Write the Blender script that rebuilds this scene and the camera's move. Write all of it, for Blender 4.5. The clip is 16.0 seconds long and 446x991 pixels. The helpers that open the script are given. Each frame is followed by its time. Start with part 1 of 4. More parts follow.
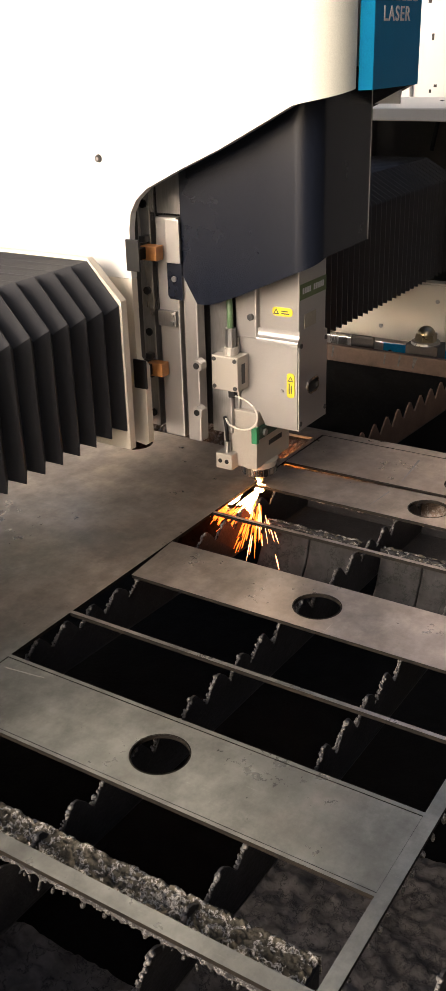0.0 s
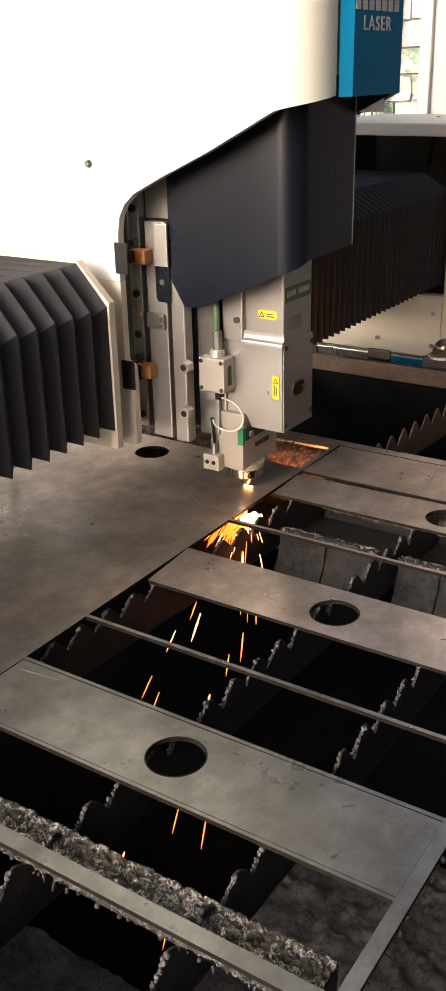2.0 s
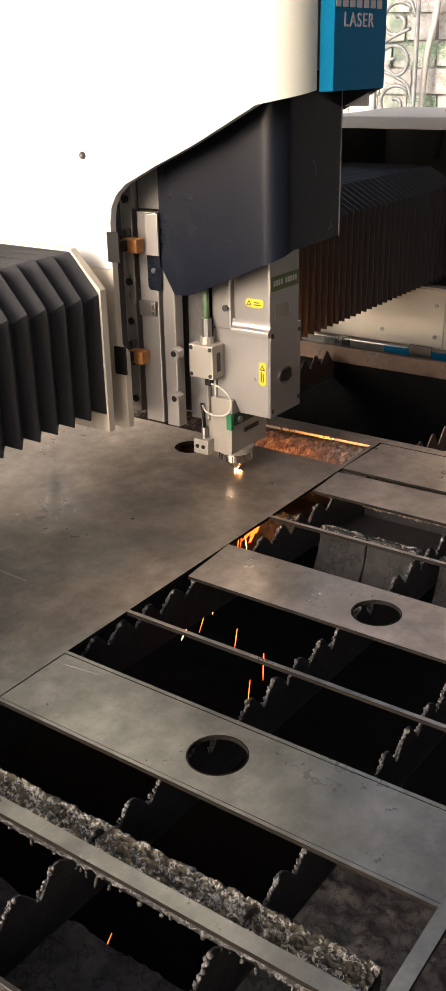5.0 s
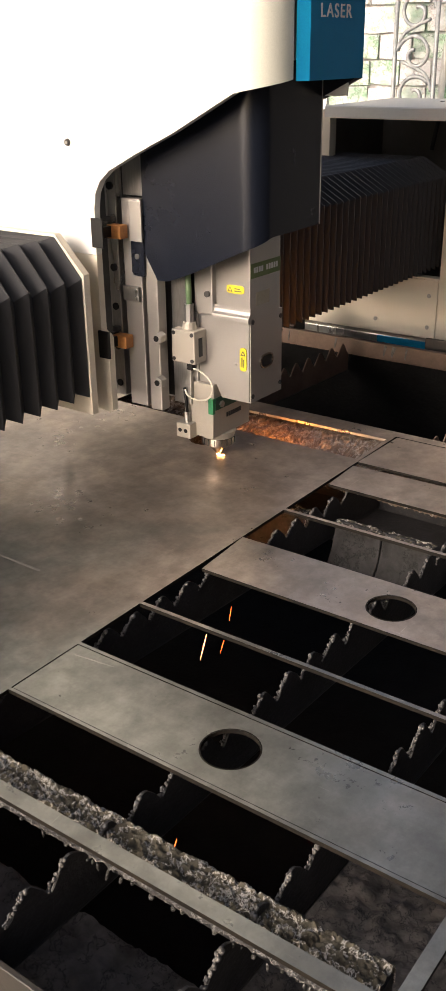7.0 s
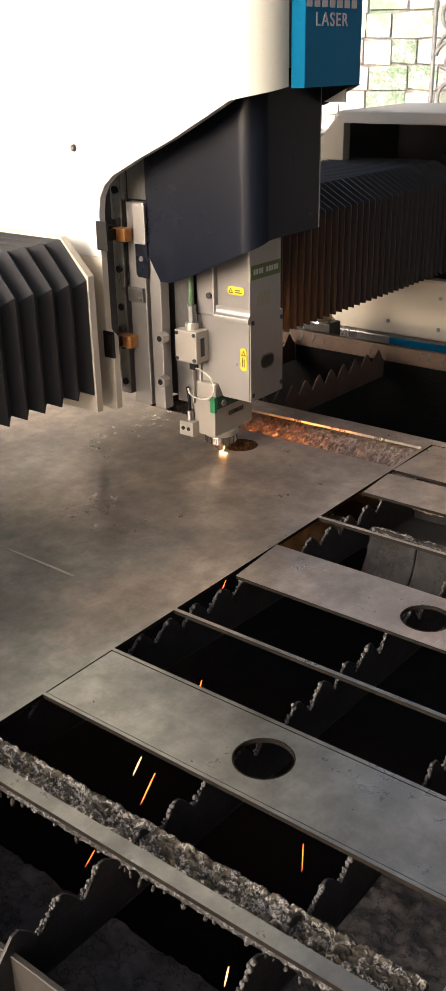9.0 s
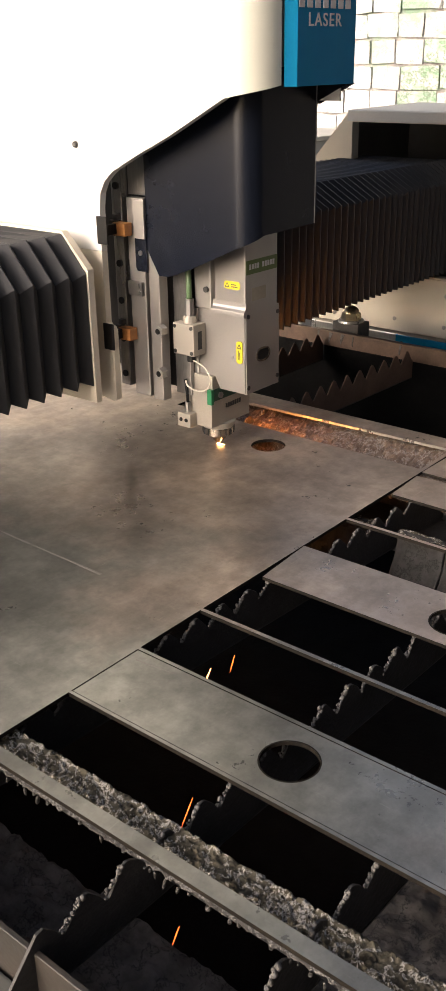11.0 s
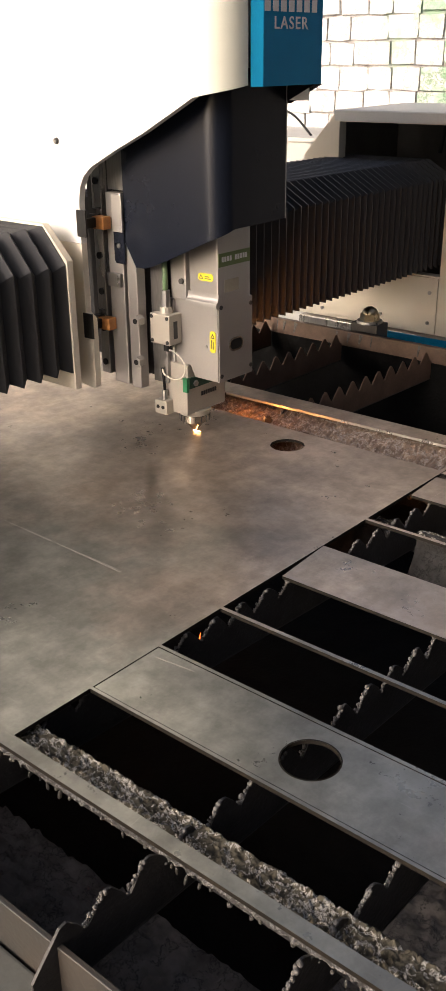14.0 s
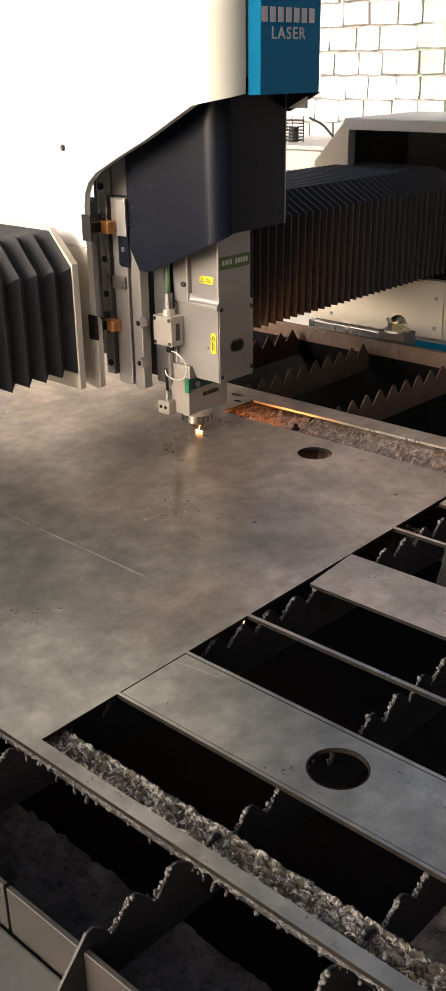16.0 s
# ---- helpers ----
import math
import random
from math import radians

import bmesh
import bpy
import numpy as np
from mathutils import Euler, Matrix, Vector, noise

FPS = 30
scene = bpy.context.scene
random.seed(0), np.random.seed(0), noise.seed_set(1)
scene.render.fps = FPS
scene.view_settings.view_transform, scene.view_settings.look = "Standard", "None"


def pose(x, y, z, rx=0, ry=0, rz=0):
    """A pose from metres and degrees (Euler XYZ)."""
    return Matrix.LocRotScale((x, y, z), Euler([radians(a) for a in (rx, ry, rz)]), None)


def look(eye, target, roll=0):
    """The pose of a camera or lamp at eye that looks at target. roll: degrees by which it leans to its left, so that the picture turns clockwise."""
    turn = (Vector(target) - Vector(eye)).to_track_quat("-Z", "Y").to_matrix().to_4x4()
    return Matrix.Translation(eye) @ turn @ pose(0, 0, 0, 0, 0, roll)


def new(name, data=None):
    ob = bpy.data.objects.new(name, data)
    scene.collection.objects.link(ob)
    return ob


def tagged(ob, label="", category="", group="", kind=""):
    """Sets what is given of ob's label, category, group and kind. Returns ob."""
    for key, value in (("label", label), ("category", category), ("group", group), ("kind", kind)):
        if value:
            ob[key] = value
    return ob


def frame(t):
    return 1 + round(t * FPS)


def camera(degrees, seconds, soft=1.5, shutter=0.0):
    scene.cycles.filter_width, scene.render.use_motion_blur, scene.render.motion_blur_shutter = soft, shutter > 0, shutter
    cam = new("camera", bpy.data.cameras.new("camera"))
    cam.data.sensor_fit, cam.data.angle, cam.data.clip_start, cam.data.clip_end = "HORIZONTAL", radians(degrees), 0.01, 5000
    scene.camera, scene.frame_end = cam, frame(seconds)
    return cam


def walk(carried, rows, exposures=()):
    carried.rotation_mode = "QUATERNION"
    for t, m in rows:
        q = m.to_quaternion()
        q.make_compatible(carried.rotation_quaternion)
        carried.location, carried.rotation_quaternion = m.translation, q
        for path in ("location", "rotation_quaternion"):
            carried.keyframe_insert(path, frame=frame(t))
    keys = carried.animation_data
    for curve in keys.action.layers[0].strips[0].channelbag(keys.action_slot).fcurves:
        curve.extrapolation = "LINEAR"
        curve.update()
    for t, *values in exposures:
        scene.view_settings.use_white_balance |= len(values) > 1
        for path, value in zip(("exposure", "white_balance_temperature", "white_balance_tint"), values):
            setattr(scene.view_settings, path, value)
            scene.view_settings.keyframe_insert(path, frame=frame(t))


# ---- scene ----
cam = camera(25.64, 16.0, soft=0.8)
PATH = [
    (0, (1.0729, -1.6221, 1.7369), (0.0891, -0.0961, 0.8982), -1.62),
    (0.5, (1.0750, -1.6267, 1.7193), (0.0825, -0.0946, 0.9022), -1.61),
    (1, (1.0759, -1.6304, 1.7078), (0.0770, -0.0952, 0.9045), -1.60),
    (1.5, (1.0712, -1.6335, 1.7054), (0.0643, -0.1018, 0.9053), -1.43),
    (2, (1.0665, -1.6326, 1.7067), (0.0533, -0.1045, 0.9078), -1.33),
    (2.5, (1.0582, -1.6286, 1.7060), (0.0388, -0.1085, 0.8995), -1.17),
    (3, (1.0510, -1.6296, 1.7050), (0.0222, -0.1179, 0.8949), -1.07),
    (3.5, (1.0516, -1.6310, 1.7074), (0.0194, -0.1236, 0.8935), -0.96),
    (4, (1.0516, -1.6356, 1.7105), (0.0048, -0.1351, 0.9026), -1.13),
    (4.5, (1.0474, -1.6371, 1.7116), (-0.0105, -0.1445, 0.9036), -1.27),
    (7, (1.0319, -1.6324, 1.7083), (-0.0452, -0.1635, 0.8825), -0.83),
    (7.5, (1.0286, -1.6325, 1.7097), (-0.0691, -0.1786, 0.8844), -1.04),
    (8, (1.0275, -1.6345, 1.7129), (-0.0991, -0.1918, 0.9071), -1.54),
    (8.5, (1.0268, -1.6326, 1.7143), (-0.0978, -0.1927, 0.9007), -1.23),
    (11, (1.0149, -1.6317, 1.7125), (-0.1536, -0.2298, 0.8944), -0.96),
    (11.5, (1.0099, -1.6348, 1.7133), (-0.1634, -0.2380, 0.8933), -0.90),
    (12, (1.0030, -1.6414, 1.7142), (-0.1753, -0.2492, 0.8935), -0.78),
    (12.5, (1.0025, -1.6449, 1.7158), (-0.1781, -0.2526, 0.8988), -0.72),
    (13, (1.0027, -1.6462, 1.7173), (-0.1810, -0.2576, 0.8983), -0.68),
    (13.5, (1.0035, -1.6460, 1.7166), (-0.1796, -0.2580, 0.8958), -0.54),
    (14, (1.0062, -1.6472, 1.7141), (-0.1812, -0.2614, 0.8958), -0.68),
    (14.5, (1.0090, -1.6511, 1.7165), (-0.1896, -0.2686, 0.9089), -0.72),
    (15, (1.0046, -1.6591, 1.7191), (-0.2049, -0.2836, 0.9158), -0.68),
    (15.5, (1.0019, -1.6587, 1.7166), (-0.2190, -0.2922, 0.9152), -0.68),
    (16, (1.0007, -1.6534, 1.7111), (-0.2275, -0.2936, 0.9096), -0.80),
]
walk(cam, [(t, look(eye, target, roll)) for t, eye, target, roll in PATH], exposures=[(0, 1.1, 6500, 15), (16, 1.1, 6500, 15)])

# travel of the gantry along x
TRAVEL = [(0, 0.0), (0.5, -0.017), (1, -0.034), (1.5, -0.057), (2, -0.081), (2.5, -0.105), (3, -0.128), (3.5, -0.152), (4, -0.176), (4.5, -0.2),
          (7, -0.32), (7.5, -0.345), (8, -0.369), (8.5, -0.394), (11, -0.517), (11.5, -0.542), (12, -0.567), (12.5, -0.59), (13, -0.615),
          (13.5, -0.64), (14, -0.665), (14.5, -0.689), (15, -0.713), (15.5, -0.735), (16, -0.756)]

# ---- light ----
world = bpy.data.worlds.new("sky")
scene.world = world
world.use_nodes = True
wn = world.node_tree
sky = wn.nodes.new("ShaderNodeTexSky")
sky.sky_type = 'NISHITA'
sky.sun_disc = False
sky.sun_elevation = radians(20)
sky.sun_rotation = radians(191)
sky.air_density, sky.dust_density, sky.ozone_density = 0.75, 5.5, 0.2
wn.links.new(sky.outputs["Color"], wn.nodes["Background"].inputs["Color"])
wn.nodes["Background"].inputs["Strength"].default_value = 0.14

sun = new("sun", bpy.data.lights.new("sun", "SUN"))
sun.data.energy = 1.8
sun.data.angle = radians(40)
sun.data.color = (1.0, 0.968, 0.935)
sun.matrix_world = look((-1.25, -6.0, 3.3), (0, 0.4, 1.0))


# ---- materials ----
def mat(name, base, rough=0.5, metal=0.0, spot=None, amount=0.4, scale=4.0, grain=120.0, bump=0.15, rough_var=0.12, coat=0.0, stretch=(1, 1, 1), per_object=0.0, spec=0.5, veins=None, vein_scale=11.0, vein_width=0.016):
    m = bpy.data.materials.new(name)
    m.use_nodes = True
    nt = m.node_tree
    p = nt.nodes["Principled BSDF"]
    co = nt.nodes.new("ShaderNodeTexCoord")
    mp = nt.nodes.new("ShaderNodeMapping")
    mp.inputs["Scale"].default_value = stretch
    nt.links.new(co.outputs["Object"], mp.inputs["Vector"])
    big = nt.nodes.new("ShaderNodeTexNoise")
    big.inputs["Scale"].default_value = scale
    big.inputs["Detail"].default_value = 7
    big.inputs["Roughness"].default_value = 0.62
    fine = nt.nodes.new("ShaderNodeTexNoise")
    fine.inputs["Scale"].default_value = grain
    fine.inputs["Detail"].default_value = 3
    nt.links.new(mp.outputs["Vector"], big.inputs["Vector"])
    nt.links.new(mp.outputs["Vector"], fine.inputs["Vector"])
    ramp = nt.nodes.new("ShaderNodeValToRGB")
    ramp.color_ramp.elements[0].position, ramp.color_ramp.elements[1].position = 0.38, 0.68
    nt.links.new(big.outputs["Fac"], ramp.inputs["Fac"])
    mix = nt.nodes.new("ShaderNodeMix")
    mix.data_type = 'RGBA'
    second = spot if spot else tuple(c * (1 - amount) for c in base)
    mix.inputs["A"].default_value = (*base, 1)
    mix.inputs["B"].default_value = (*second, 1)
    nt.links.new(ramp.outputs["Color"], mix.inputs["Factor"])
    mix2 = nt.nodes.new("ShaderNodeMix")
    mix2.data_type = 'RGBA'
    mix2.blend_type = 'MULTIPLY'
    mix2.inputs["Factor"].default_value = 0.35
    nt.links.new(mix.outputs["Result"], mix2.inputs["A"])
    nt.links.new(fine.outputs["Fac"], mix2.inputs["B"])
    out = mix2.outputs["Result"]
    if veins:
        nv = nt.nodes.new("ShaderNodeTexNoise")
        nv.inputs["Scale"].default_value, nv.inputs["Detail"].default_value, nv.inputs["Roughness"].default_value = vein_scale, 9, 0.72
        geo = nt.nodes.new("ShaderNodeNewGeometry")
        nt.links.new(geo.outputs["Position"], nv.inputs["Vector"])
        sub = nt.nodes.new("ShaderNodeMath")
        sub.operation = 'SUBTRACT'
        sub.inputs[1].default_value = 0.5
        nt.links.new(nv.outputs["Fac"], sub.inputs[0])
        ab = nt.nodes.new("ShaderNodeMath")
        ab.operation = 'ABSOLUTE'
        nt.links.new(sub.outputs[0], ab.inputs[0])
        mv = nt.nodes.new("ShaderNodeMapRange")
        mv.inputs["From Min"].default_value, mv.inputs["From Max"].default_value, mv.inputs["To Min"].default_value, mv.inputs["To Max"].default_value = vein_width * 0.25, vein_width, 0.85, 0.0
        nt.links.new(ab.outputs[0], mv.inputs["Value"])
        mxv = nt.nodes.new("ShaderNodeMix")
        mxv.data_type = 'RGBA'
        mxv.inputs["B"].default_value = (*veins, 1)
        nt.links.new(mv.outputs["Result"], mxv.inputs["Factor"])
        nt.links.new(out, mxv.inputs["A"])
        out = mxv.outputs["Result"]
    if per_object:
        oi = nt.nodes.new("ShaderNodeObjectInfo")
        hsv = nt.nodes.new("ShaderNodeHueSaturation")
        mr = nt.nodes.new("ShaderNodeMapRange")
        mr.inputs["To Min"].default_value, mr.inputs["To Max"].default_value = 1 - per_object, 1 + per_object
        nt.links.new(oi.outputs["Random"], mr.inputs["Value"])
        nt.links.new(mr.outputs["Result"], hsv.inputs["Value"])
        nt.links.new(out, hsv.inputs["Color"])
        out = hsv.outputs["Color"]
    nt.links.new(out, p.inputs["Base Color"])
    rr = nt.nodes.new("ShaderNodeMapRange")
    rr.inputs["To Min"].default_value, rr.inputs["To Max"].default_value = max(rough - rough_var, 0.03), min(rough + rough_var, 1)
    nt.links.new(big.outputs["Fac"], rr.inputs["Value"])
    nt.links.new(rr.outputs["Result"], p.inputs["Roughness"])
    p.inputs["Metallic"].default_value = metal
    p.inputs["Coat Weight"].default_value = coat
    p.inputs["Specular IOR Level"].default_value = spec
    if bump:
        b = nt.nodes.new("ShaderNodeBump")
        b.inputs["Strength"].default_value = bump
        b.inputs["Distance"].default_value = 0.002
        nt.links.new(fine.outputs["Fac"], b.inputs["Height"])
        nt.links.new(b.outputs["Normal"], p.inputs["Normal"])
    return m


def glow(name, color, strength):
    m = bpy.data.materials.new(name)
    m.use_nodes = True
    p = m.node_tree.nodes["Principled BSDF"]
    p.inputs["Base Color"].default_value = (*color, 1)
    p.inputs["Emission Color"].default_value = (*color, 1)
    p.inputs["Emission Strength"].default_value = strength
    return m


PLATE = mat("mill_scale_steel", (0.25, 0.23, 0.21), 0.37, 0.68, scale=3.2, grain=260, bump=0.06)


TOP_Z = 0.80


def plate_material():
    """Mill-scale plate: reflected warm-to-cool tone painted over patches of oxide, clouds, rolling streaks, pits and
    fine scratches.
    """
    nt = PLATE.node_tree
    p = nt.nodes["Principled BSDF"]
    co = nt.nodes.new("ShaderNodeTexCoord")

    def cloud(scale, detail, rough, lo, hi, a, b, stretch=(1, 1, 1), turn=0.0):
        mp = nt.nodes.new("ShaderNodeMapping")
        mp.inputs["Scale"].default_value = stretch
        mp.inputs["Rotation"].default_value = (0, 0, radians(turn))
        mp.inputs["Location"].default_value = (scale * 0.37, scale * 0.11, 0)
        nt.links.new(co.outputs["Object"], mp.inputs["Vector"])
        nz = nt.nodes.new("ShaderNodeTexNoise")
        nz.inputs["Scale"].default_value, nz.inputs["Detail"].default_value, nz.inputs["Roughness"].default_value = scale, detail, rough
        nt.links.new(mp.outputs["Vector"], nz.inputs["Vector"])
        mr = nt.nodes.new("ShaderNodeMapRange")
        mr.interpolation_type = 'SMOOTHSTEP'
        for key, value in (("From Min", lo), ("From Max", hi), ("To Min", a), ("To Max", b)):
            mr.inputs[key].default_value = value
        nt.links.new(nz.outputs["Fac"], mr.inputs["Value"])
        return mr.outputs["Result"]

    def math_node(kind, a, b):
        m = nt.nodes.new("ShaderNodeMath")
        m.operation = kind
        for k, v in enumerate((a, b)):
            if isinstance(v, (int, float)):
                m.inputs[k].default_value = v
            else:
                nt.links.new(v, m.inputs[k])
        return m.outputs[0]

    sep = nt.nodes.new("ShaderNodeSeparateXYZ")
    nt.links.new(co.outputs["Object"], sep.inputs[0])
    # reflected tone put into the oxide colour: warm and light far, darker grey near
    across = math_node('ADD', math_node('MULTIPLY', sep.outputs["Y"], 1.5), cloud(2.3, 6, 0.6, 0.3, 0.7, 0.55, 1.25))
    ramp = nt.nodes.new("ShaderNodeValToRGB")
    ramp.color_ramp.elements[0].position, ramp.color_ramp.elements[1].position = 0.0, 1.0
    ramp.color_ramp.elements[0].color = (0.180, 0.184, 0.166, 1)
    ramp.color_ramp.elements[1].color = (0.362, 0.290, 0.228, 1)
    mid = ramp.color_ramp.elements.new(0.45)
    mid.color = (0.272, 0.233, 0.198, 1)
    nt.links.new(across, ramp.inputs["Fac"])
    value = cloud(2.1, 9, 0.62, 0.32, 0.68, 0.74, 1.24, (1, 1.5, 1))
    for other in (cloud(7.5, 10, 0.72, 0.32, 0.68, 0.76, 1.24, (1.2, 0.8, 1), 20), cloud(26, 7, 0.68, 0.32, 0.68, 0.87, 1.14), cloud(5, 6, 0.6, 0.3, 0.7, 0.98, 1.02, (1, 26, 1), 4),
                  cloud(150, 3, 0.5, 0.73, 0.78, 1.0, 0.7), cloud(9, 7, 0.62, 0.66, 0.72, 1.0, 1.3, (1, 40, 1), 31), cloud(7, 7, 0.62, 0.67, 0.72, 1.0, 1.25, (36, 1, 1), 12)):
        value = math_node('MULTIPLY', value, other)
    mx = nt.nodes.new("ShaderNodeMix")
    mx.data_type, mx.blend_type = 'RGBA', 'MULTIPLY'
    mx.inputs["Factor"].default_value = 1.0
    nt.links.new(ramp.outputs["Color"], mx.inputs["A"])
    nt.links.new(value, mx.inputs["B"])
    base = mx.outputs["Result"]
    # a rubbed dark smear across the sheet
    wob = nt.nodes.new("ShaderNodeTexNoise")
    wob.inputs["Scale"].default_value, wob.inputs["Detail"].default_value = 9.0, 6
    nt.links.new(co.outputs["Object"], wob.inputs["Vector"])
    va = nt.nodes.new("ShaderNodeVectorMath")
    va.operation = 'MULTIPLY_ADD'
    va.inputs[1].default_value = (0.04, 0.04, 0.0)
    nt.links.new(wob.outputs["Color"], va.inputs[0])
    nt.links.new(co.outputs["Object"], va.inputs[2])
    for cx, cy, hx, hy, fac in ((-0.50, -0.15, 0.18, 0.018, 0.85), (-0.33, -0.29, 0.20, 0.045, 0.35), (-0.46, -0.58, 0.10, 0.03, 0.5)):
        mp = nt.nodes.new("ShaderNodeMapping")
        mp.vector_type = 'TEXTURE'
        mp.inputs["Location"].default_value = (cx + 0.02, cy + 0.02, TOP_Z)
        mp.inputs["Rotation"].default_value = (0, 0, radians(-46))
        mp.inputs["Scale"].default_value = (hx, hy, 1)
        nt.links.new(va.outputs[0], mp.inputs["Vector"])
        ln = nt.nodes.new("ShaderNodeVectorMath")
        ln.operation = 'LENGTH'
        nt.links.new(mp.outputs["Vector"], ln.inputs[0])
        mr = nt.nodes.new("ShaderNodeMapRange")
        mr.inputs["From Min"].default_value, mr.inputs["From Max"].default_value, mr.inputs["To Min"].default_value, mr.inputs["To Max"].default_value = 0.2, 1.0, fac, 0.0
        nt.links.new(ln.outputs["Value"], mr.inputs["Value"])
        mx = nt.nodes.new("ShaderNodeMix")
        mx.data_type, mx.blend_type = 'RGBA', 'MULTIPLY'
        mx.inputs["B"].default_value = (0.45, 0.42, 0.4, 1)
        nt.links.new(mr.outputs["Result"], mx.inputs["Factor"])
        nt.links.new(base, mx.inputs["A"])
        base = mx.outputs["Result"]
    nt.links.new(base, p.inputs["Base Color"])
    nt.links.new(math_node('MULTIPLY', cloud(4.5, 8, 0.65, 0.3, 0.7, 0.28, 0.41), cloud(30, 8, 0.7, 0.3, 0.7, 0.88, 1.12)), p.inputs["Roughness"])


plate_material()
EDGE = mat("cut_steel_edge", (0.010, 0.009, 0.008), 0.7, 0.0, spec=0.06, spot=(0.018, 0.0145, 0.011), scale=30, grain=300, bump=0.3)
SCRATCH = mat("scratch", (0.30, 0.285, 0.268), 0.5, 0.4, spot=(0.24, 0.222, 0.205), scale=30, grain=300, bump=0.1)
SLAT = mat("burnt_slat_steel", (0.034, 0.033, 0.034), 0.55, 0.3, spot=(0.018, 0.017, 0.017), veins=(0.085, 0.083, 0.08), vein_scale=16.0, vein_width=0.004, scale=9, grain=150, bump=0.5)
RUST = mat("brown_slat_steel", (0.165, 0.106, 0.075), 0.5, 0.25, spot=(0.085, 0.055, 0.04), scale=7, grain=150, bump=0.3)
SLAG = mat("slag_crust", (0.125, 0.112, 0.082), 0.75, 0.0, spec=0.08, spot=(0.05, 0.043, 0.031), veins=(0.46, 0.44, 0.40), vein_scale=32.0, vein_width=0.024, scale=60, grain=300, bump=0.5)
SLAG_DARK = mat("heat_tinted_slag", (0.21, 0.15, 0.105), 0.4, 0.35, spot=(0.09, 0.058, 0.038), veins=(0.36, 0.33, 0.3), vein_scale=22.0, vein_width=0.018, scale=40, grain=260, bump=0.6)
SLAG_TIP = mat("slag_tip", (0.15, 0.146, 0.14), 0.5, 0.1, spec=0.35, spot=(0.05, 0.045, 0.04), scale=90, grain=400, bump=0.8)
DRIP = mat("dark_slag_drip", (0.034, 0.032, 0.029), 0.5, 0.1, spec=0.3, spot=(0.014, 0.0125, 0.011), veins=(0.15, 0.147, 0.142), vein_scale=50.0, vein_width=0.02, scale=150, grain=400, bump=0.8)
# tray crust made near-black: the deep pit's shade sits in its colour
PIT_SHADE = mat("crust_with_pit_shade", (0.005, 0.005, 0.005), 0.8, 0.0, spot=(0.003, 0.003, 0.003), spec=0.1, scale=14, grain=90, bump=1.0)
DECK = mat("deck_crust", (0.115, 0.104, 0.094), 0.7, 0.0, spec=0.25, spot=(0.048, 0.043, 0.038), veins=(0.008, 0.008, 0.008), vein_scale=12.0, vein_width=0.014, scale=18, grain=110, bump=0.9)
ASH = mat("ash_crust", (0.036, 0.0355, 0.035), 0.85, 0.0, spec=0.3, spot=(0.02, 0.0185, 0.018), veins=(0.004, 0.004, 0.004), vein_scale=9.0, vein_width=0.014, scale=25, grain=120, bump=1.0)
FRAME = mat("dark_painted_frame", (0.028, 0.027, 0.024), 0.55, 0.2, spot=(0.042, 0.034, 0.027), scale=11, grain=160, bump=0.3)
LEDGE = mat("grey_painted_ledge", (0.105, 0.108, 0.099), 0.5, 0.0, spot=(0.07, 0.071, 0.065), scale=7, grain=140, bump=0.15)
WHITE = mat("white_powder_coat", (0.68, 0.685, 0.655), 0.42, 0.0, amount=0.03, scale=2.5, grain=500, bump=0.03, rough_var=0.05)
# white coat with the rounded corner's shading mixed into its colour
WHITE_SHADED = mat("shaded_white_coat", (0.60, 0.61, 0.53), 0.42, 0.0, amount=0.03, scale=2.5, grain=500, bump=0.0, rough_var=0.05)
CREAM = mat("cream_powder_coat", (0.77, 0.72, 0.60), 0.45, 0.0, spot=(0.72, 0.65, 0.52), scale=6, grain=400, bump=0.04, rough_var=0.06)
BLUE = mat("blue_paint", (0.003, 0.19, 0.37), 0.5, 0.0, spec=0.1, amount=0.12, scale=5, grain=400, bump=0.03, rough_var=0.06)
SHROUD = mat("dark_grey_paint", (0.0055, 0.0075, 0.0135), 0.27, 0.0, spec=0.32, amount=0.12, scale=4, grain=600, bump=0.03, rough_var=0.04)
BELLOW = mat("black_bellows_fabric", (0.0165, 0.0172, 0.0195), 0.55, 0.0, spec=0.4, spot=(0.023, 0.0242, 0.0265), scale=12, grain=900, bump=0.25)
CREASE = mat("pale_fabric_crease", (0.038, 0.039, 0.042), 0.5, 0.0, spec=0.4, spot=(0.024, 0.0245, 0.026), scale=14, grain=900, bump=0.2)
ALU = mat("anodised_aluminium", (0.46, 0.44, 0.41), 0.3, 0.68, amount=0.05, scale=5, grain=700, bump=0.04, rough_var=0.05)
STEEL = mat("ground_steel", (0.42, 0.41, 0.39), 0.3, 0.9, amount=0.2, scale=14, grain=300, bump=0.06, stretch=(1, 1, 0.15))
DARKSTEEL = mat("dark_steel", (0.07, 0.068, 0.066), 0.45, 0.6, amount=0.3, scale=10, grain=300, bump=0.1)
CHROME = mat("bright_nozzle_metal", (0.62, 0.57, 0.5), 0.2, 1.0, amount=0.2, scale=40, grain=300, bump=0.05)
BRASS = mat("dull_brass", (0.5, 0.42, 0.28), 0.3, 1.0, amount=0.3, scale=30, grain=300, bump=0.1)
BLACK = mat("black_plastic", (0.008, 0.008, 0.008), 0.5, 0.0, spec=0.25, amount=0.2, scale=20, grain=300, bump=0.08)
ORANGE = mat("orange_rubber", (0.45, 0.19, 0.05), 0.5, 0.0, spot=(0.3, 0.12, 0.035), scale=40, grain=300, bump=0.15)
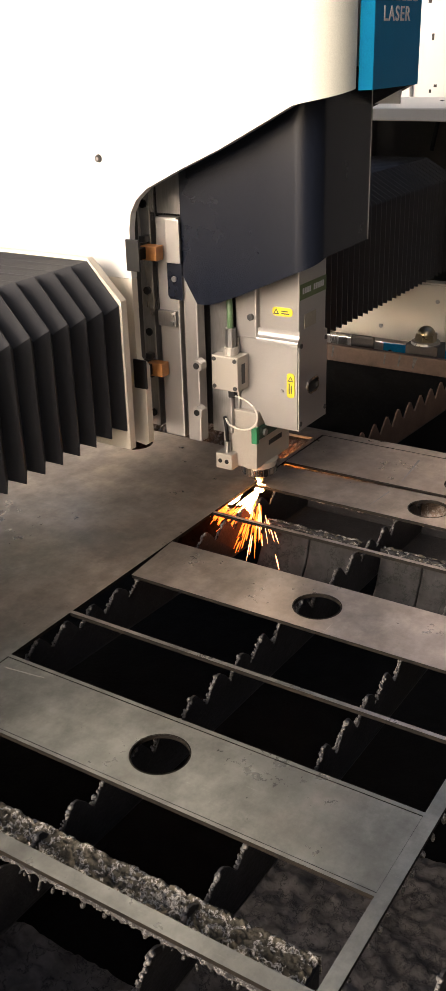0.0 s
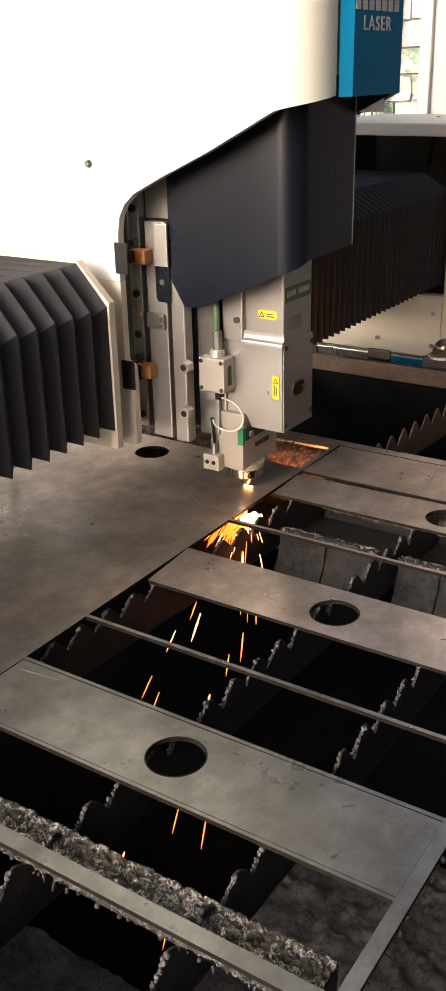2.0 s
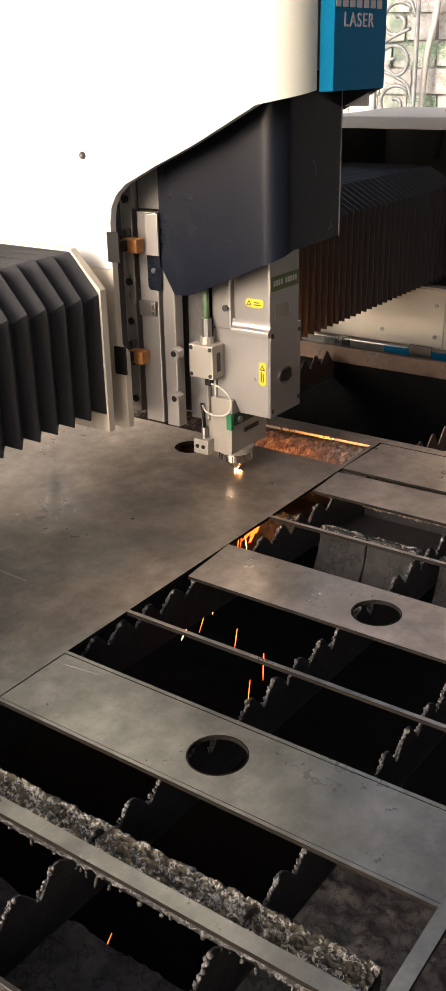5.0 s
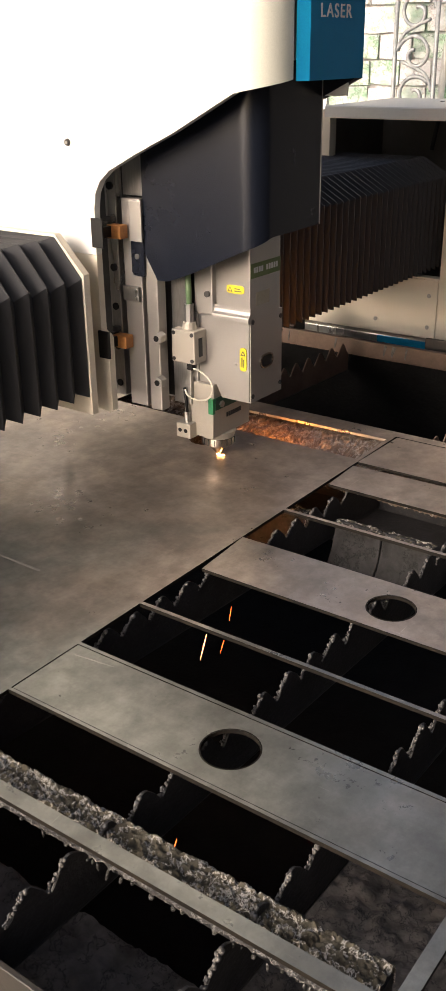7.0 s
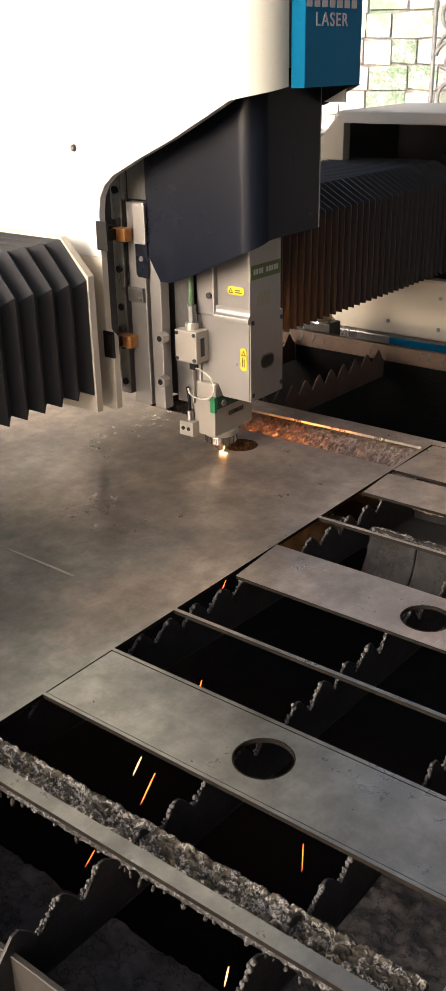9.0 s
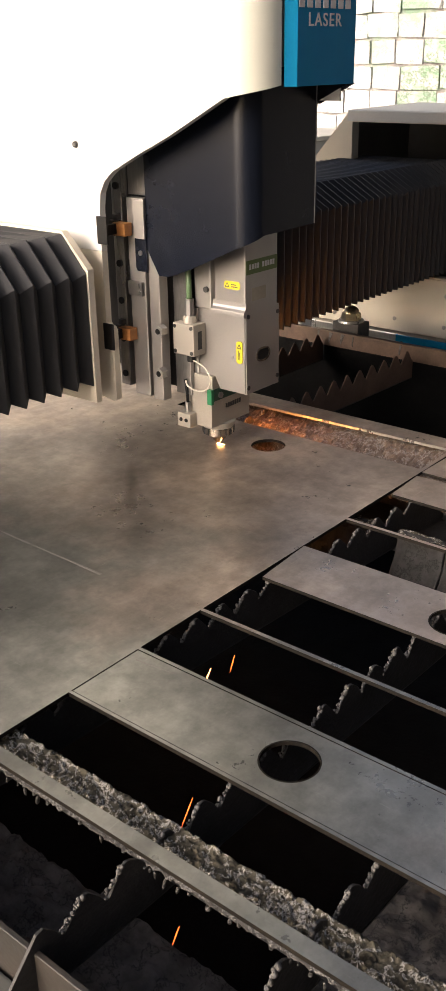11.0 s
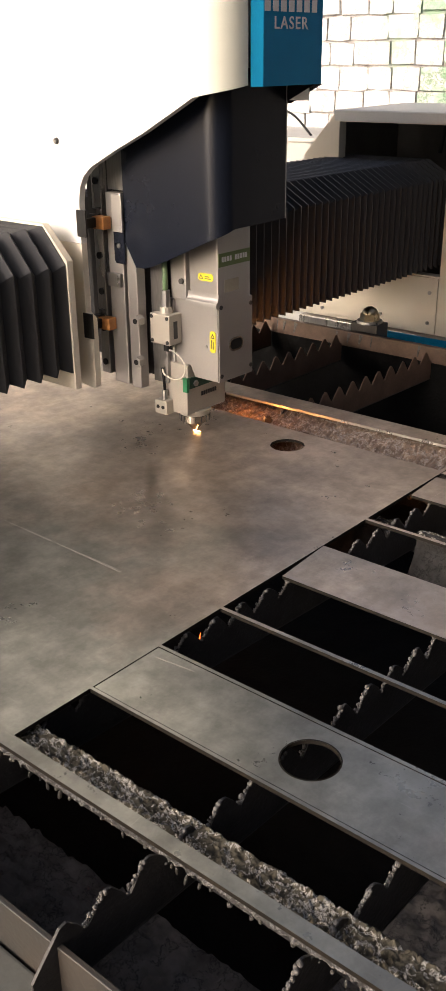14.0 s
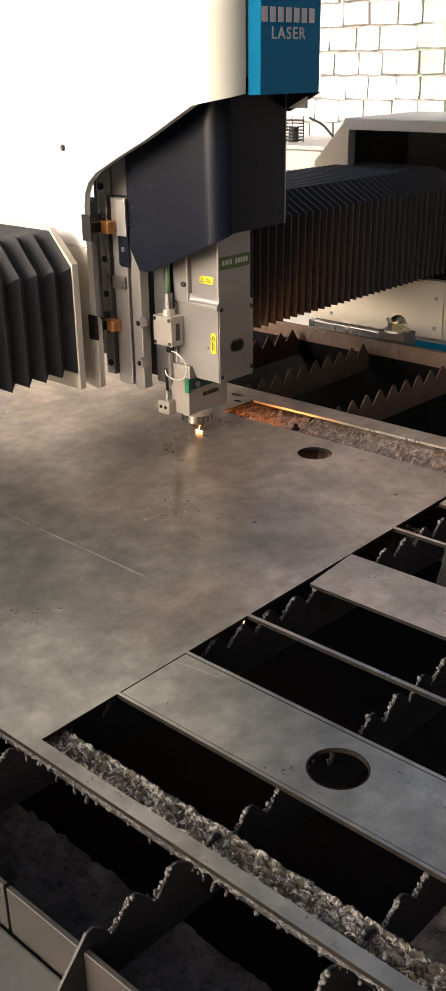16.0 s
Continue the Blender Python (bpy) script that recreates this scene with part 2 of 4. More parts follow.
GREEN = mat("green_block", (0.02, 0.2, 0.08), 0.4, 0.0, amount=0.2, scale=30, grain=300, bump=0.05)
OLIVE = mat("olive_label", (0.11, 0.16, 0.045), 0.45, 0.0, amount=0.1, scale=30, grain=300, bump=0.02)
YELLOW = mat("yellow_label", (0.62, 0.52, 0.02), 0.4, 0.0, amount=0.1, scale=30, grain=300, bump=0.02)
CABLE = mat("clear_cable", (0.62, 0.58, 0.5), 0.3, 0.0, amount=0.1, scale=30, grain=300, bump=0.02)
PRINT = mat("pale_print", (0.62, 0.63, 0.62), 0.5, 0.0, amount=0.05, scale=30, grain=300, bump=0.02)
CABLEGREY = mat("beige_cast_aluminium", (0.45, 0.415, 0.355), 0.4, 0.35, amount=0.1, scale=12, grain=500, bump=0.06)
GREENHOSE = mat("green_hose", (0.12, 0.2, 0.1), 0.4, 0.0, amount=0.2, scale=40, grain=300, bump=0.05)
DARKGREEN = mat("dark_green", (0.012, 0.06, 0.035), 0.4, 0.0, amount=0.2, scale=30, grain=300, bump=0.05)
INK = mat("dark_print", (0.03, 0.03, 0.03), 0.5, 0.0, amount=0.1, scale=30, grain=300, bump=0.02)
BRICK = mat("whitewashed_brick", (0.74, 0.76, 0.775), 0.85, 0.0, veins=(0.33, 0.28, 0.24), vein_scale=8.0, vein_width=0.016, spot=(0.6, 0.6, 0.59), scale=3.0, grain=14, bump=1.0, per_object=0.08)
BRICKG = mat("green_stained_brick", (0.72, 0.76, 0.73), 0.85, 0.0, veins=(0.12, 0.19, 0.11), vein_scale=9.0, vein_width=0.025, spot=(0.2, 0.4, 0.23), scale=2.6, grain=14, bump=1.0, per_object=0.08)
MORTAR = mat("mortar", (0.6, 0.6, 0.59), 0.9, 0.0, spot=(0.16, 0.135, 0.11), scale=9, grain=120, bump=0.9)
CONCRETE = mat("concrete", (0.2, 0.207, 0.215), 0.85, 0.0, spot=(0.15, 0.153, 0.157), scale=2.5, grain=60, bump=0.5)
def green_stain(m, share):
    """Algae in clouds that run across joints and bricks."""
    nt = m.node_tree
    p = nt.nodes["Principled BSDF"]
    geo = nt.nodes.new("ShaderNodeNewGeometry")
    nz = nt.nodes.new("ShaderNodeTexNoise")
    nz.inputs["Scale"].default_value, nz.inputs["Detail"].default_value, nz.inputs["Roughness"].default_value = 2.3, 9, 0.66
    nt.links.new(geo.outputs["Position"], nz.inputs["Vector"])
    mr = nt.nodes.new("ShaderNodeMapRange")
    mr.inputs["From Min"].default_value, mr.inputs["From Max"].default_value, mr.inputs["To Max"].default_value = 0.52, 0.66, share
    nt.links.new(nz.outputs["Fac"], mr.inputs["Value"])
    mx = nt.nodes.new("ShaderNodeMix")
    mx.data_type = 'RGBA'
    mx.inputs["B"].default_value = (0.16, 0.33, 0.19, 1)
    nt.links.new(mr.outputs["Result"], mx.inputs["Factor"])
    nt.links.new(p.inputs["Base Color"].links[0].from_socket, mx.inputs["A"])
    nt.links.new(mx.outputs["Result"], p.inputs["Base Color"])


green_stain(BRICK, 0.75)
green_stain(MORTAR, 0.75)
LEDGE_PALE = mat("pale_grey_paint", (0.55, 0.55, 0.52), 0.5, 0.0, amount=0.1, scale=5, grain=200, bump=0.05)
ROOF = mat("roof_sheet", (0.35, 0.36, 0.37), 0.6, 0.1, amount=0.2, scale=2, grain=50, bump=0.1)
# dark tone for the added walls that keep side light off the machine
DARKWALL = mat("unseen_dark_wall", (0.05, 0.053, 0.058), 0.8, 0.0, spot=(0.035, 0.037, 0.04), scale=3, grain=60, bump=0.4)
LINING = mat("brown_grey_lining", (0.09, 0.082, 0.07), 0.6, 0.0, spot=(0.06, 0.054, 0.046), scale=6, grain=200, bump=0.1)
IRON = mat("pale_wrought_iron", (0.4, 0.42, 0.43), 0.5, 0.3, spot=(0.25, 0.27, 0.27), scale=30, grain=200, bump=0.3)
HOT = glow("white_hot", (1.0, 0.5, 0.17), 14)
# strong emitter for the added drops that light the slag bar
SLAG_GLOW = glow("hidden_slag_glow", (1.0, 0.33, 0.06), 1800)
TONGUE = glow("orange_flame", (1.0, 0.15, 0.014), 1.7)
SPARK = glow("spark", (1.0, 0.13, 0.02), 2.2)
SPARK_HOT = glow("bright_spark", (1.0, 0.36, 0.12), 3.0)


# ---- mesh helpers ----
def part(name, bm, material, parent=None, label="", smooth=False):
    me = bpy.data.meshes.new(name)
    bmesh.ops.recalc_face_normals(bm, faces=bm.faces)
    bm.to_mesh(me)
    bm.free()
    me.materials.append(material)
    if smooth:
        for p in me.polygons:
            p.use_smooth = True
    ob = new(name, me)
    if parent:
        ob.parent = parent
    if label:
        ob["label"] = label
    return ob


def mesh_part(name, me, parent, at, label=""):
    ob = new(name, me)
    ob.parent = parent
    ob.matrix_basis = at
    if label:
        ob["label"] = label
    return ob


def empty(name, label, category, group="", kind=""):
    return tagged(new(name), label, category, group, kind)


def add_box(bm, x0, x1, y0, y1, z0, z1, bevel=0.0, seg=2):
    r = bmesh.ops.create_cube(bm, size=1.0)
    for v in r["verts"]:
        v.co = Vector(((x0 + x1) / 2 + v.co.x * (x1 - x0), (y0 + y1) / 2 + v.co.y * (y1 - y0), (z0 + z1) / 2 + v.co.z * (z1 - z0)))
    if bevel:
        es = list({e for v in r["verts"] for e in v.link_edges})
        bmesh.ops.bevel(bm, geom=es, offset=bevel, segments=seg, affect='EDGES', profile=0.6)
    return bm


def box(x0, x1, y0, y1, z0, z1, bevel=0.0, seg=2):
    return add_box(bmesh.new(), x0, x1, y0, y1, z0, z1, bevel, seg)


def add_cyl(bm, c, r0, r1, h, axis="z", n=24, bevel=0.0):
    m = {"z": Matrix.Identity(4), "x": Matrix.Rotation(radians(90), 4, 'Y'), "y": Matrix.Rotation(radians(-90), 4, 'X')}[axis]
    r = bmesh.ops.create_cone(bm, cap_ends=True, segments=n, radius1=r0, radius2=r1, depth=h, matrix=Matrix.Translation(c) @ m)
    if bevel:
        es = [e for e in {e for v in r["verts"] for e in v.link_edges} if len(e.link_faces) == 2 and e.calc_face_angle(0) > 0.8]
        bmesh.ops.bevel(bm, geom=es, offset=bevel, segments=2, affect='EDGES')
    return bm


def cyl(c, r0, r1, h, axis="z", n=24, bevel=0.0):
    return add_cyl(bmesh.new(), c, r0, r1, h, axis, n, bevel)


def circle(cx, cy, r, n=40):
    return [(cx + r * math.cos(2 * math.pi * k / n), cy + r * math.sin(2 * math.pi * k / n)) for k in range(n)]


def flat(loops, lo, hi, plane="xy", bm=None):
    """A slab with holes: the first loop is its outline, the others are holes."""
    bm = bm or bmesh.new()
    made, edges = [], []
    put = {"xy": lambda a, b, c: (a, b, c), "xz": lambda a, b, c: (a, c, b), "yz": lambda a, b, c: (c, a, b)}[plane]
    for loop in loops:
        vs = [bm.verts.new(put(a, b, hi)) for a, b in loop]
        made += vs
        edges += [bm.edges.new((vs[k], vs[(k + 1) % len(vs)])) for k in range(len(vs))]
    faces = [g for g in bmesh.ops.triangle_fill(bm, use_beauty=True, use_dissolve=False, edges=edges)["geom"] if isinstance(g, bmesh.types.BMFace)]
    ext = bmesh.ops.extrude_face_region(bm, geom=faces)["geom"]
    axis = {"xy": 2, "xz": 1, "yz": 0}[plane]
    for v in [g for g in ext if isinstance(g, bmesh.types.BMVert)]:
        v.co[axis] = lo
    bm.faces.ensure_lookup_table()
    return bm


def rect(x0, x1, y0, y1):
    return [(x0, y0), (x1, y0), (x1, y1), (x0, y1)]


def tube(name, pts, r, material, parent=None, label="", n=8):
    """A round rod along a line of points."""
    bm = bmesh.new()
    rings = []
    pts = [Vector(p) for p in pts]
    for i, p in enumerate(pts):
        d = (pts[min(i + 1, len(pts) - 1)] - pts[max(i - 1, 0)]).normalized()
        side = d.orthogonal().normalized() if i == 0 else (side - d * side.dot(d)).normalized()
        up = d.cross(side)
        rings.append([bm.verts.new(p + r * (math.cos(2 * math.pi * k / n) * side + math.sin(2 * math.pi * k / n) * up)) for k in range(n)])
    for a, b in zip(rings, rings[1:]):
        for k in range(n):
            bm.faces.new((a[k], a[(k + 1) % n], b[(k + 1) % n], b[k]))
    bm.faces.new(rings[0])
    bm.faces.new(rings[-1])
    return part(name, bm, material, parent, label, smooth=True)


def smooth_line(pts, steps=6):
    """A smooth curve through points."""
    pts = [Vector(p) for p in pts]
    out = []
    for i in range(len(pts) - 1):
        a, b, c, d = pts[max(i - 1, 0)], pts[i], pts[i + 1], pts[min(i + 2, len(pts) - 1)]
        for k in range(steps):
            t = k / steps
            out.append(0.5 * (2 * b + (c - a) * t + (2 * a - 5 * b + 4 * c - d) * t * t + (3 * b - a - 3 * c + d) * t ** 3))
    return out + [pts[-1]]


# ---- the hall ----
floor = tagged(part("floor", box(-9, 9, -30, 3.44, -0.2, 0.0), CONCRETE), "grey concrete workshop floor with worn stains", "floor", kind="structure")
# roof added out of view to limit light from above
roof = tagged(part("unseen_roof", box(-9, 3.6, -2.6, 0.6, 5.6, 5.7), ROOF), "unseen grey metal sheet roof, added to hold back skylight", "roof", kind="structure")
WALL_Y = 3.45
wall = tagged(part("wall_north", box(-4.3, 0.5, WALL_Y, WALL_Y + 0.22, 0.0, 2.9), MORTAR), "whitewashed brick wall with green stains", "wall", kind="structure")

# added out of view: blocks sky light on the east-facing sides
tagged(part("unseen_wall_east", box(4.6, 4.8, -9, 3.44, 0.0, 5.6), DARKWALL), "unseen dark grey wall, added to cut light from the east", "wall", kind="structure")

# added out of view: a dark surface for the shroud to reflect
tagged(part("unseen_wall_northeast", box(0.502, 9, WALL_Y, WALL_Y + 0.22, 0.0, 4.2), DARKWALL), "unseen dark grey wall, added to darken reflections", "wall", kind="structure")

# white reflector added out of view for the left of the sheet
tagged(part("wall_northwest", box(-9, -4.32, WALL_Y, WALL_Y + 0.22, 0.0, 5.4), BRICK), "unseen tall white wall, added to brighten the sheet's reflection", "wall", kind="structure")


def brick_mesh(seed):
    rnd = random.Random(seed)
    bm = box(-0.5, 0.5, -0.5, 0.5, -0.5, 0.5)
    bmesh.ops.subdivide_edges(bm, edges=[e for e in bm.edges], cuts=1)
    for v in bm.verts:
        v.co.x += rnd.uniform(-0.028, 0.028)
        v.co.z += rnd.uniform(-0.04, 0.04)
        v.co.y += rnd.uniform(-0.12, 0.12)
        if abs(v.co.x) > 0.4 and abs(v.co.z) > 0.4:
            v.co.x *= 0.97
            v.co.z *= 0.95
    return bm


def build_bricks():
    meshes = []
    for m in (BRICK, BRICKG):
        for k in range(4):
            me = bpy.data.meshes.new("brick")
            bm = brick_mesh(k)
            bm.to_mesh(me)
            bm.free()
            me.materials.append(m)
            meshes.append(me)
    rnd = random.Random(4)
    h, z = 0.127, 1.02
    row = 0
    while z < 2.5:
        x = -3.9 + (0.09 if row % 2 else 0.0)
        while x < 0.5:
            w = rnd.choice((0.155, 0.17, 0.175, 0.19, 0.24))
            green = noise.noise(Vector((x * 1.3 + 5, 2.0, z * 1.6))) > 0.9 or (-2.2 < x < -0.8 and z < 1.75 and rnd.random() < 0.5)
            ob = mesh_part("brick", meshes[rnd.randrange(4) + (4 if green else 0)], wall,
                           pose(x + w / 2, WALL_Y - 0.004 - rnd.uniform(0, 0.008), z + h / 2 + rnd.uniform(-0.004, 0.004), 0, rnd.uniform(-1.4, 1.4), 0))
            ob.scale = (w - rnd.uniform(0.004, 0.016), 0.026, h - rnd.uniform(0.006, 0.016))
            x += w
        z += h
        row += 1


def scroll(cx, cz, r, turn, n=26, hand=1):
    """A spiral of wrought iron in the wall's plane."""
    return [(cx + hand * (r * (1 - 0.8 * k / n)) * math.cos(turn + k * 0.3), GRILLE_Y, cz + (r * (1 - 0.8 * k / n)) * math.sin(turn + k * 0.3)) for k in range(n)]


GRILLE_Y = 3.3


def build_background():
    gr = empty("iron_grille", "pale grey wrought-iron scroll grille before the brick wall", "grille")
    for x in (-1.462, -1.24):
        tube("upright", [(x, GRILLE_Y, 0.0), (x, GRILLE_Y, 2.5)], 0.012, IRON, gr)
    for k in range(6):
        z = 1.30 + 0.19 * k
        hand = 1 if k % 2 else -1
        tube("scroll", scroll(-1.351, z, 0.098, 0.6 if hand > 0 else 0.2, 26, hand), 0.010, IRON, gr)
        tube("link", smooth_line([(-1.351 + hand * 0.098, GRILLE_Y, z + 0.02), (-1.351 + hand * 0.06, GRILLE_Y, z + 0.10), (-1.351 - hand * 0.075, GRILLE_Y, z + 0.16)]), 0.009, IRON, gr)
    tube("rail", [(-1.462, GRILLE_Y, 2.42), (-1.24, GRILLE_Y, 2.42)], 0.012, IRON, gr)
    pp = empty("pipe", "white plastic pipe curving up the brick wall", "pipe")
    tube("run", smooth_line([(-1.225, 3.36, 0.0), (-1.225, 3.36, 1.2), (-1.222, 3.36, 1.5), (-1.208, 3.36, 1.72), (-1.165, 3.36, 1.95), (-1.12, 3.36, 2.6)]), 0.017, WHITE, pp)
    dr = empty("door_frame", "cream painted steel frame with a closed panel", "door frame", kind="structure")
    part("post", box(-0.867, -0.812, 3.0, 3.06, 0.0, 2.7, 0.006), WHITE, dr)
    part("panel", box(-0.811, 0.4, 3.03, 3.06, 0.0, 2.7, 0.004), WHITE, dr, "cream panel with dark scuffs")
    part("bottom_rail", box(-1.12, -0.868, 3.01, 3.05, 1.43, 1.475, 0.004), WHITE, dr)
    for k in range(9):
        rnd = random.Random(k)
        x, z = -0.79 + rnd.uniform(0, 0.25), 1.45 + rnd.uniform(0, 0.5)
        part("scuff", box(x, x + rnd.uniform(0.006, 0.02), 3.0285, 3.0298, z, z + rnd.uniform(0.01, 0.04)), FRAME, dr)
    # cabinet with a coiled wire cage behind the gantry
    cb = empty("cabinet", "pale grey machine cabinet beside the brick wall", "cabinet")
    part("body", box(-2.75, -1.85, 2.45, 3.05, 0.0, 1.33, 0.006), LEDGE_PALE, cb)
    part("top", box(-2.77, -1.83, 2.43, 3.07, 1.33, 1.35, 0.004), LEDGE_PALE, cb)
    # coiled wire cage with a dark core and a lead, gives no light
    cg = empty("wire_cage", "black coiled wire cage on the cabinet", "wire cage")
    for k in range(7):
        z = 1.36 + 0.016 * k
        tube("ring", [(-2.315 + 0.052 * math.cos(a), 2.6 + 0.052 * math.sin(a), z) for a in [2 * math.pi * i / 24 for i in range(25)]], 0.002, BLACK, cg)
    for a in (0.4, 2.4, 4.4):
        tube("stay", [(-2.315 + 0.052 * math.cos(a), 2.6 + 0.052 * math.sin(a), 1.348), (-2.315 + 0.052 * math.cos(a), 2.6 + 0.052 * math.sin(a), 1.475)], 0.0025, BLACK, cg)
    part("core", cyl((-2.315, 2.6, 1.385), 0.026, 0.026, 0.07, "z", 20), DARKSTEEL, cg)
    tube("lead", smooth_line([(-2.2, 2.58, 1.47), (-2.12, 2.58, 1.44), (-2.04, 2.56, 1.39), (-1.99, 2.55, 1.352)]), 0.006, BLACK, cg)


# ---- the cutting bed ----
TOP, THICK = 0.80, 0.007
XL, XR, YN, YF = -2.235, 0.765, -0.979, 0.562


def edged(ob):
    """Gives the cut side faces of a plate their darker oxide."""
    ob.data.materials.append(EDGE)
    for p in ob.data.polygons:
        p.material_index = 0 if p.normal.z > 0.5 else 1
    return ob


def build_sheet():
    loops = [rect(XL, XR, YN, YF),
             [(-0.80, 0.348), (-0.010, 0.340), (-0.012, 0.500), (-0.80, 0.480)],
             rect(0.0, 0.745, 0.006, 0.53),
             rect(0.0, 0.745, -0.476, -0.003),
             rect(0.0, 0.745, -0.639, -0.484),
             rect(0.0, 0.745, -0.797, -0.646),
             rect(0.0, 0.745, -0.955, -0.803),
             circle(-0.396, 0.246, 0.044)]
    loops.append([(-0.868 + 0.022 * math.cos(a), 0.49 + 0.012 * math.sin(a)) for a in [k * math.pi / 8 for k in range(16)]])
    loops.append([(-0.83 + 0.013 * math.cos(a), 0.445 + 0.008 * math.sin(a)) for a in [k * math.pi / 8 for k in range(16)]])
    bm = flat(loops, TOP - THICK, TOP)
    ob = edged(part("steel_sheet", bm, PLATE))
    ob.data.materials.append(STEEL)
    for p in ob.data.polygons:
        if p.normal.y < -0.5 and p.center.x < -0.2 and 0.47 < p.center.y < 0.51:
            p.material_index = 2   # far edge of the long slot: lit brightness put in as bright steel
    for (xa, ya), (xb, yb), w in (((-0.80, -0.494), (-0.60, -0.4965), 0.0016), ((-0.585, -0.4972), (-0.45, -0.498), 0.0022), ((-0.43, -0.4985), (-0.24, -0.500), 0.0032),):
        d = Vector((xb - xa, yb - ya)).normalized()
        sx, sy = -d.y * w, d.x * w
        part("scratch", flat([[(xa - sx * 0.2, ya - sy * 0.2), (xb - sx, yb - sy), (xb + sx, yb + sy), (xa + sx * 0.2, ya + sy * 0.2)]], TOP - 0.001, TOP + 0.0003), SCRATCH, ob, "pale scratch")
    tagged(ob, "large grey mill-scale steel sheet with long rectangular cut-outs, on the slats", "steel sheet")
    return ob


def steel_strip(outline, hole, label, marks=()):
    bm = flat([outline, circle(*hole, 0.0435)], TOP - THICK, TOP - 0.0005)
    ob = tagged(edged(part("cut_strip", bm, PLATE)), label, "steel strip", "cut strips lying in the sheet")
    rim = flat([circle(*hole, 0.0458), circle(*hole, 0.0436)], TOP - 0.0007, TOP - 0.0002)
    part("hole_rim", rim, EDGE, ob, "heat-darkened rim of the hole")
    for (xa, ya), (xb, yb), w in marks:
        d = Vector((xb - xa, yb - ya)).normalized()
        sx, sy = -d.y * w, d.x * w
        part("scratch", flat([[(xa - sx, ya - sy), (xb - 0.2 * sx, yb - 0.2 * sy), (xb + 0.2 * sx, yb + 0.2 * sy), (xa + sx, ya + sy)]], TOP - 0.0012, TOP - 0.0001), SCRATCH, ob, "pale scratch")
    return ob


def slat(x, skew, y0=-1.185, y1=1.285, pitch=0.0705, low=0.69):
    """A serrated support slat along y with slag on its tips."""
    rnd = random.Random(int(x * 1000))
    ob = empty("support_slat", "dark burnt steel support slat with slag-crusted teeth", "support slat", "slats of the cutting bed")
    prof = [(y0, low), (y0, 0.732), (y0 + 0.045, 0.784)]
    y = y0 + 0.05
    tips = []
    while y < 0.53:
        dip = rnd.uniform(-0.004, 0.008)
        prof += [(y + pitch * 0.08, 0.786), (y + pitch * 0.30, 0.768 + dip), (y + pitch * 0.42, 0.755 + dip), (y + pitch * 0.50, 0.752 + dip), (y + pitch * 0.58, 0.757 + dip),
                 (y + pitch * 0.72, 0.772), (y + pitch * 0.86, 0.785), (y + pitch * 0.95, 0.788), (y + pitch, 0.788)]
        tips.append(y + pitch * 0.9)
        y += pitch
    prof += [(y, low)]
    part("plate", flat([prof], -0.002, 0.002, "yz"), SLAT, ob)
    far = [(y, low), (y, 0.788), (y + pitch * 0.3, 0.752)]
    y += pitch * 0.3
    while y < y1 - pitch:
        far += [(y + pitch * 0.36, 0.784 + rnd.uniform(-0.003, 0.002)), (y + pitch * 0.48, 0.790), (y + pitch * 0.58, 0.787), (y + pitch * 0.88, 0.756), (y + pitch, 0.750 + rnd.uniform(-0.003, 0.003))]
        y += pitch
    far += [(y1, 0.752), (y1, low)]
    part("far_plate", flat([far], -0.002, 0.002, "yz"), RUST, ob, "brown far half of the slat with clean sharp teeth")
    part("foot_edge", box(-0.003, 0.003, y0, y1, low - 0.003, low), DARKSTEEL, ob, "bare steel lower edge")
    bm = bmesh.new()
    for yt in tips:
        if yt > 1.2:
            continue
        for k in range(30):
            f = k / 29 * rnd.uniform(0.9, 1.0)
            yy, zz = yt - 0.035 * f + rnd.uniform(-0.003, 0.003), 0.786 - 0.030 * f
            r = rnd.uniform(0.0009, 0.0029) * (1.4 if f < 0.2 else 1.0)
            bmesh.ops.create_icosphere(bm, subdivisions=1, radius=r, matrix=Matrix.Translation((rnd.uniform(-0.002, 0.003), yy, zz)) @ Matrix.Diagonal((1.0, 1.2, rnd.uniform(0.8, 1.6), 1)))
    tagged(part("slag_beads", bm, SLAG_TIP, ob, "pale grey slag beads along the teeth", smooth=True), kind="stuff")
    yc = -0.4
    ob.matrix_basis = pose(x, yc, 0.003, 0, 0, -math.degrees(math.atan(skew))) @ pose(0, -yc, 0)
    return ob


def crust_height(x, y, seed):
    """Bubbly slag: cells with rims and pits."""
    p = Vector((x * 72 + seed, y * 72, seed))
    d, _ = noise.voronoi(p + 0.8 * noise.noise_vector(p * 1.3))
    q = Vector((x * 190, y * 190, seed))
    return 0.75 * (1.0 - min(1.0, (d[1] - d[0]) * 2.2)) + 0.35 * (noise.noise(p * 0.3) + 0.3) + 0.35 * abs(noise.noise(q)) - 0.3 * (noise.noise(q * 0.6) > 0.33)


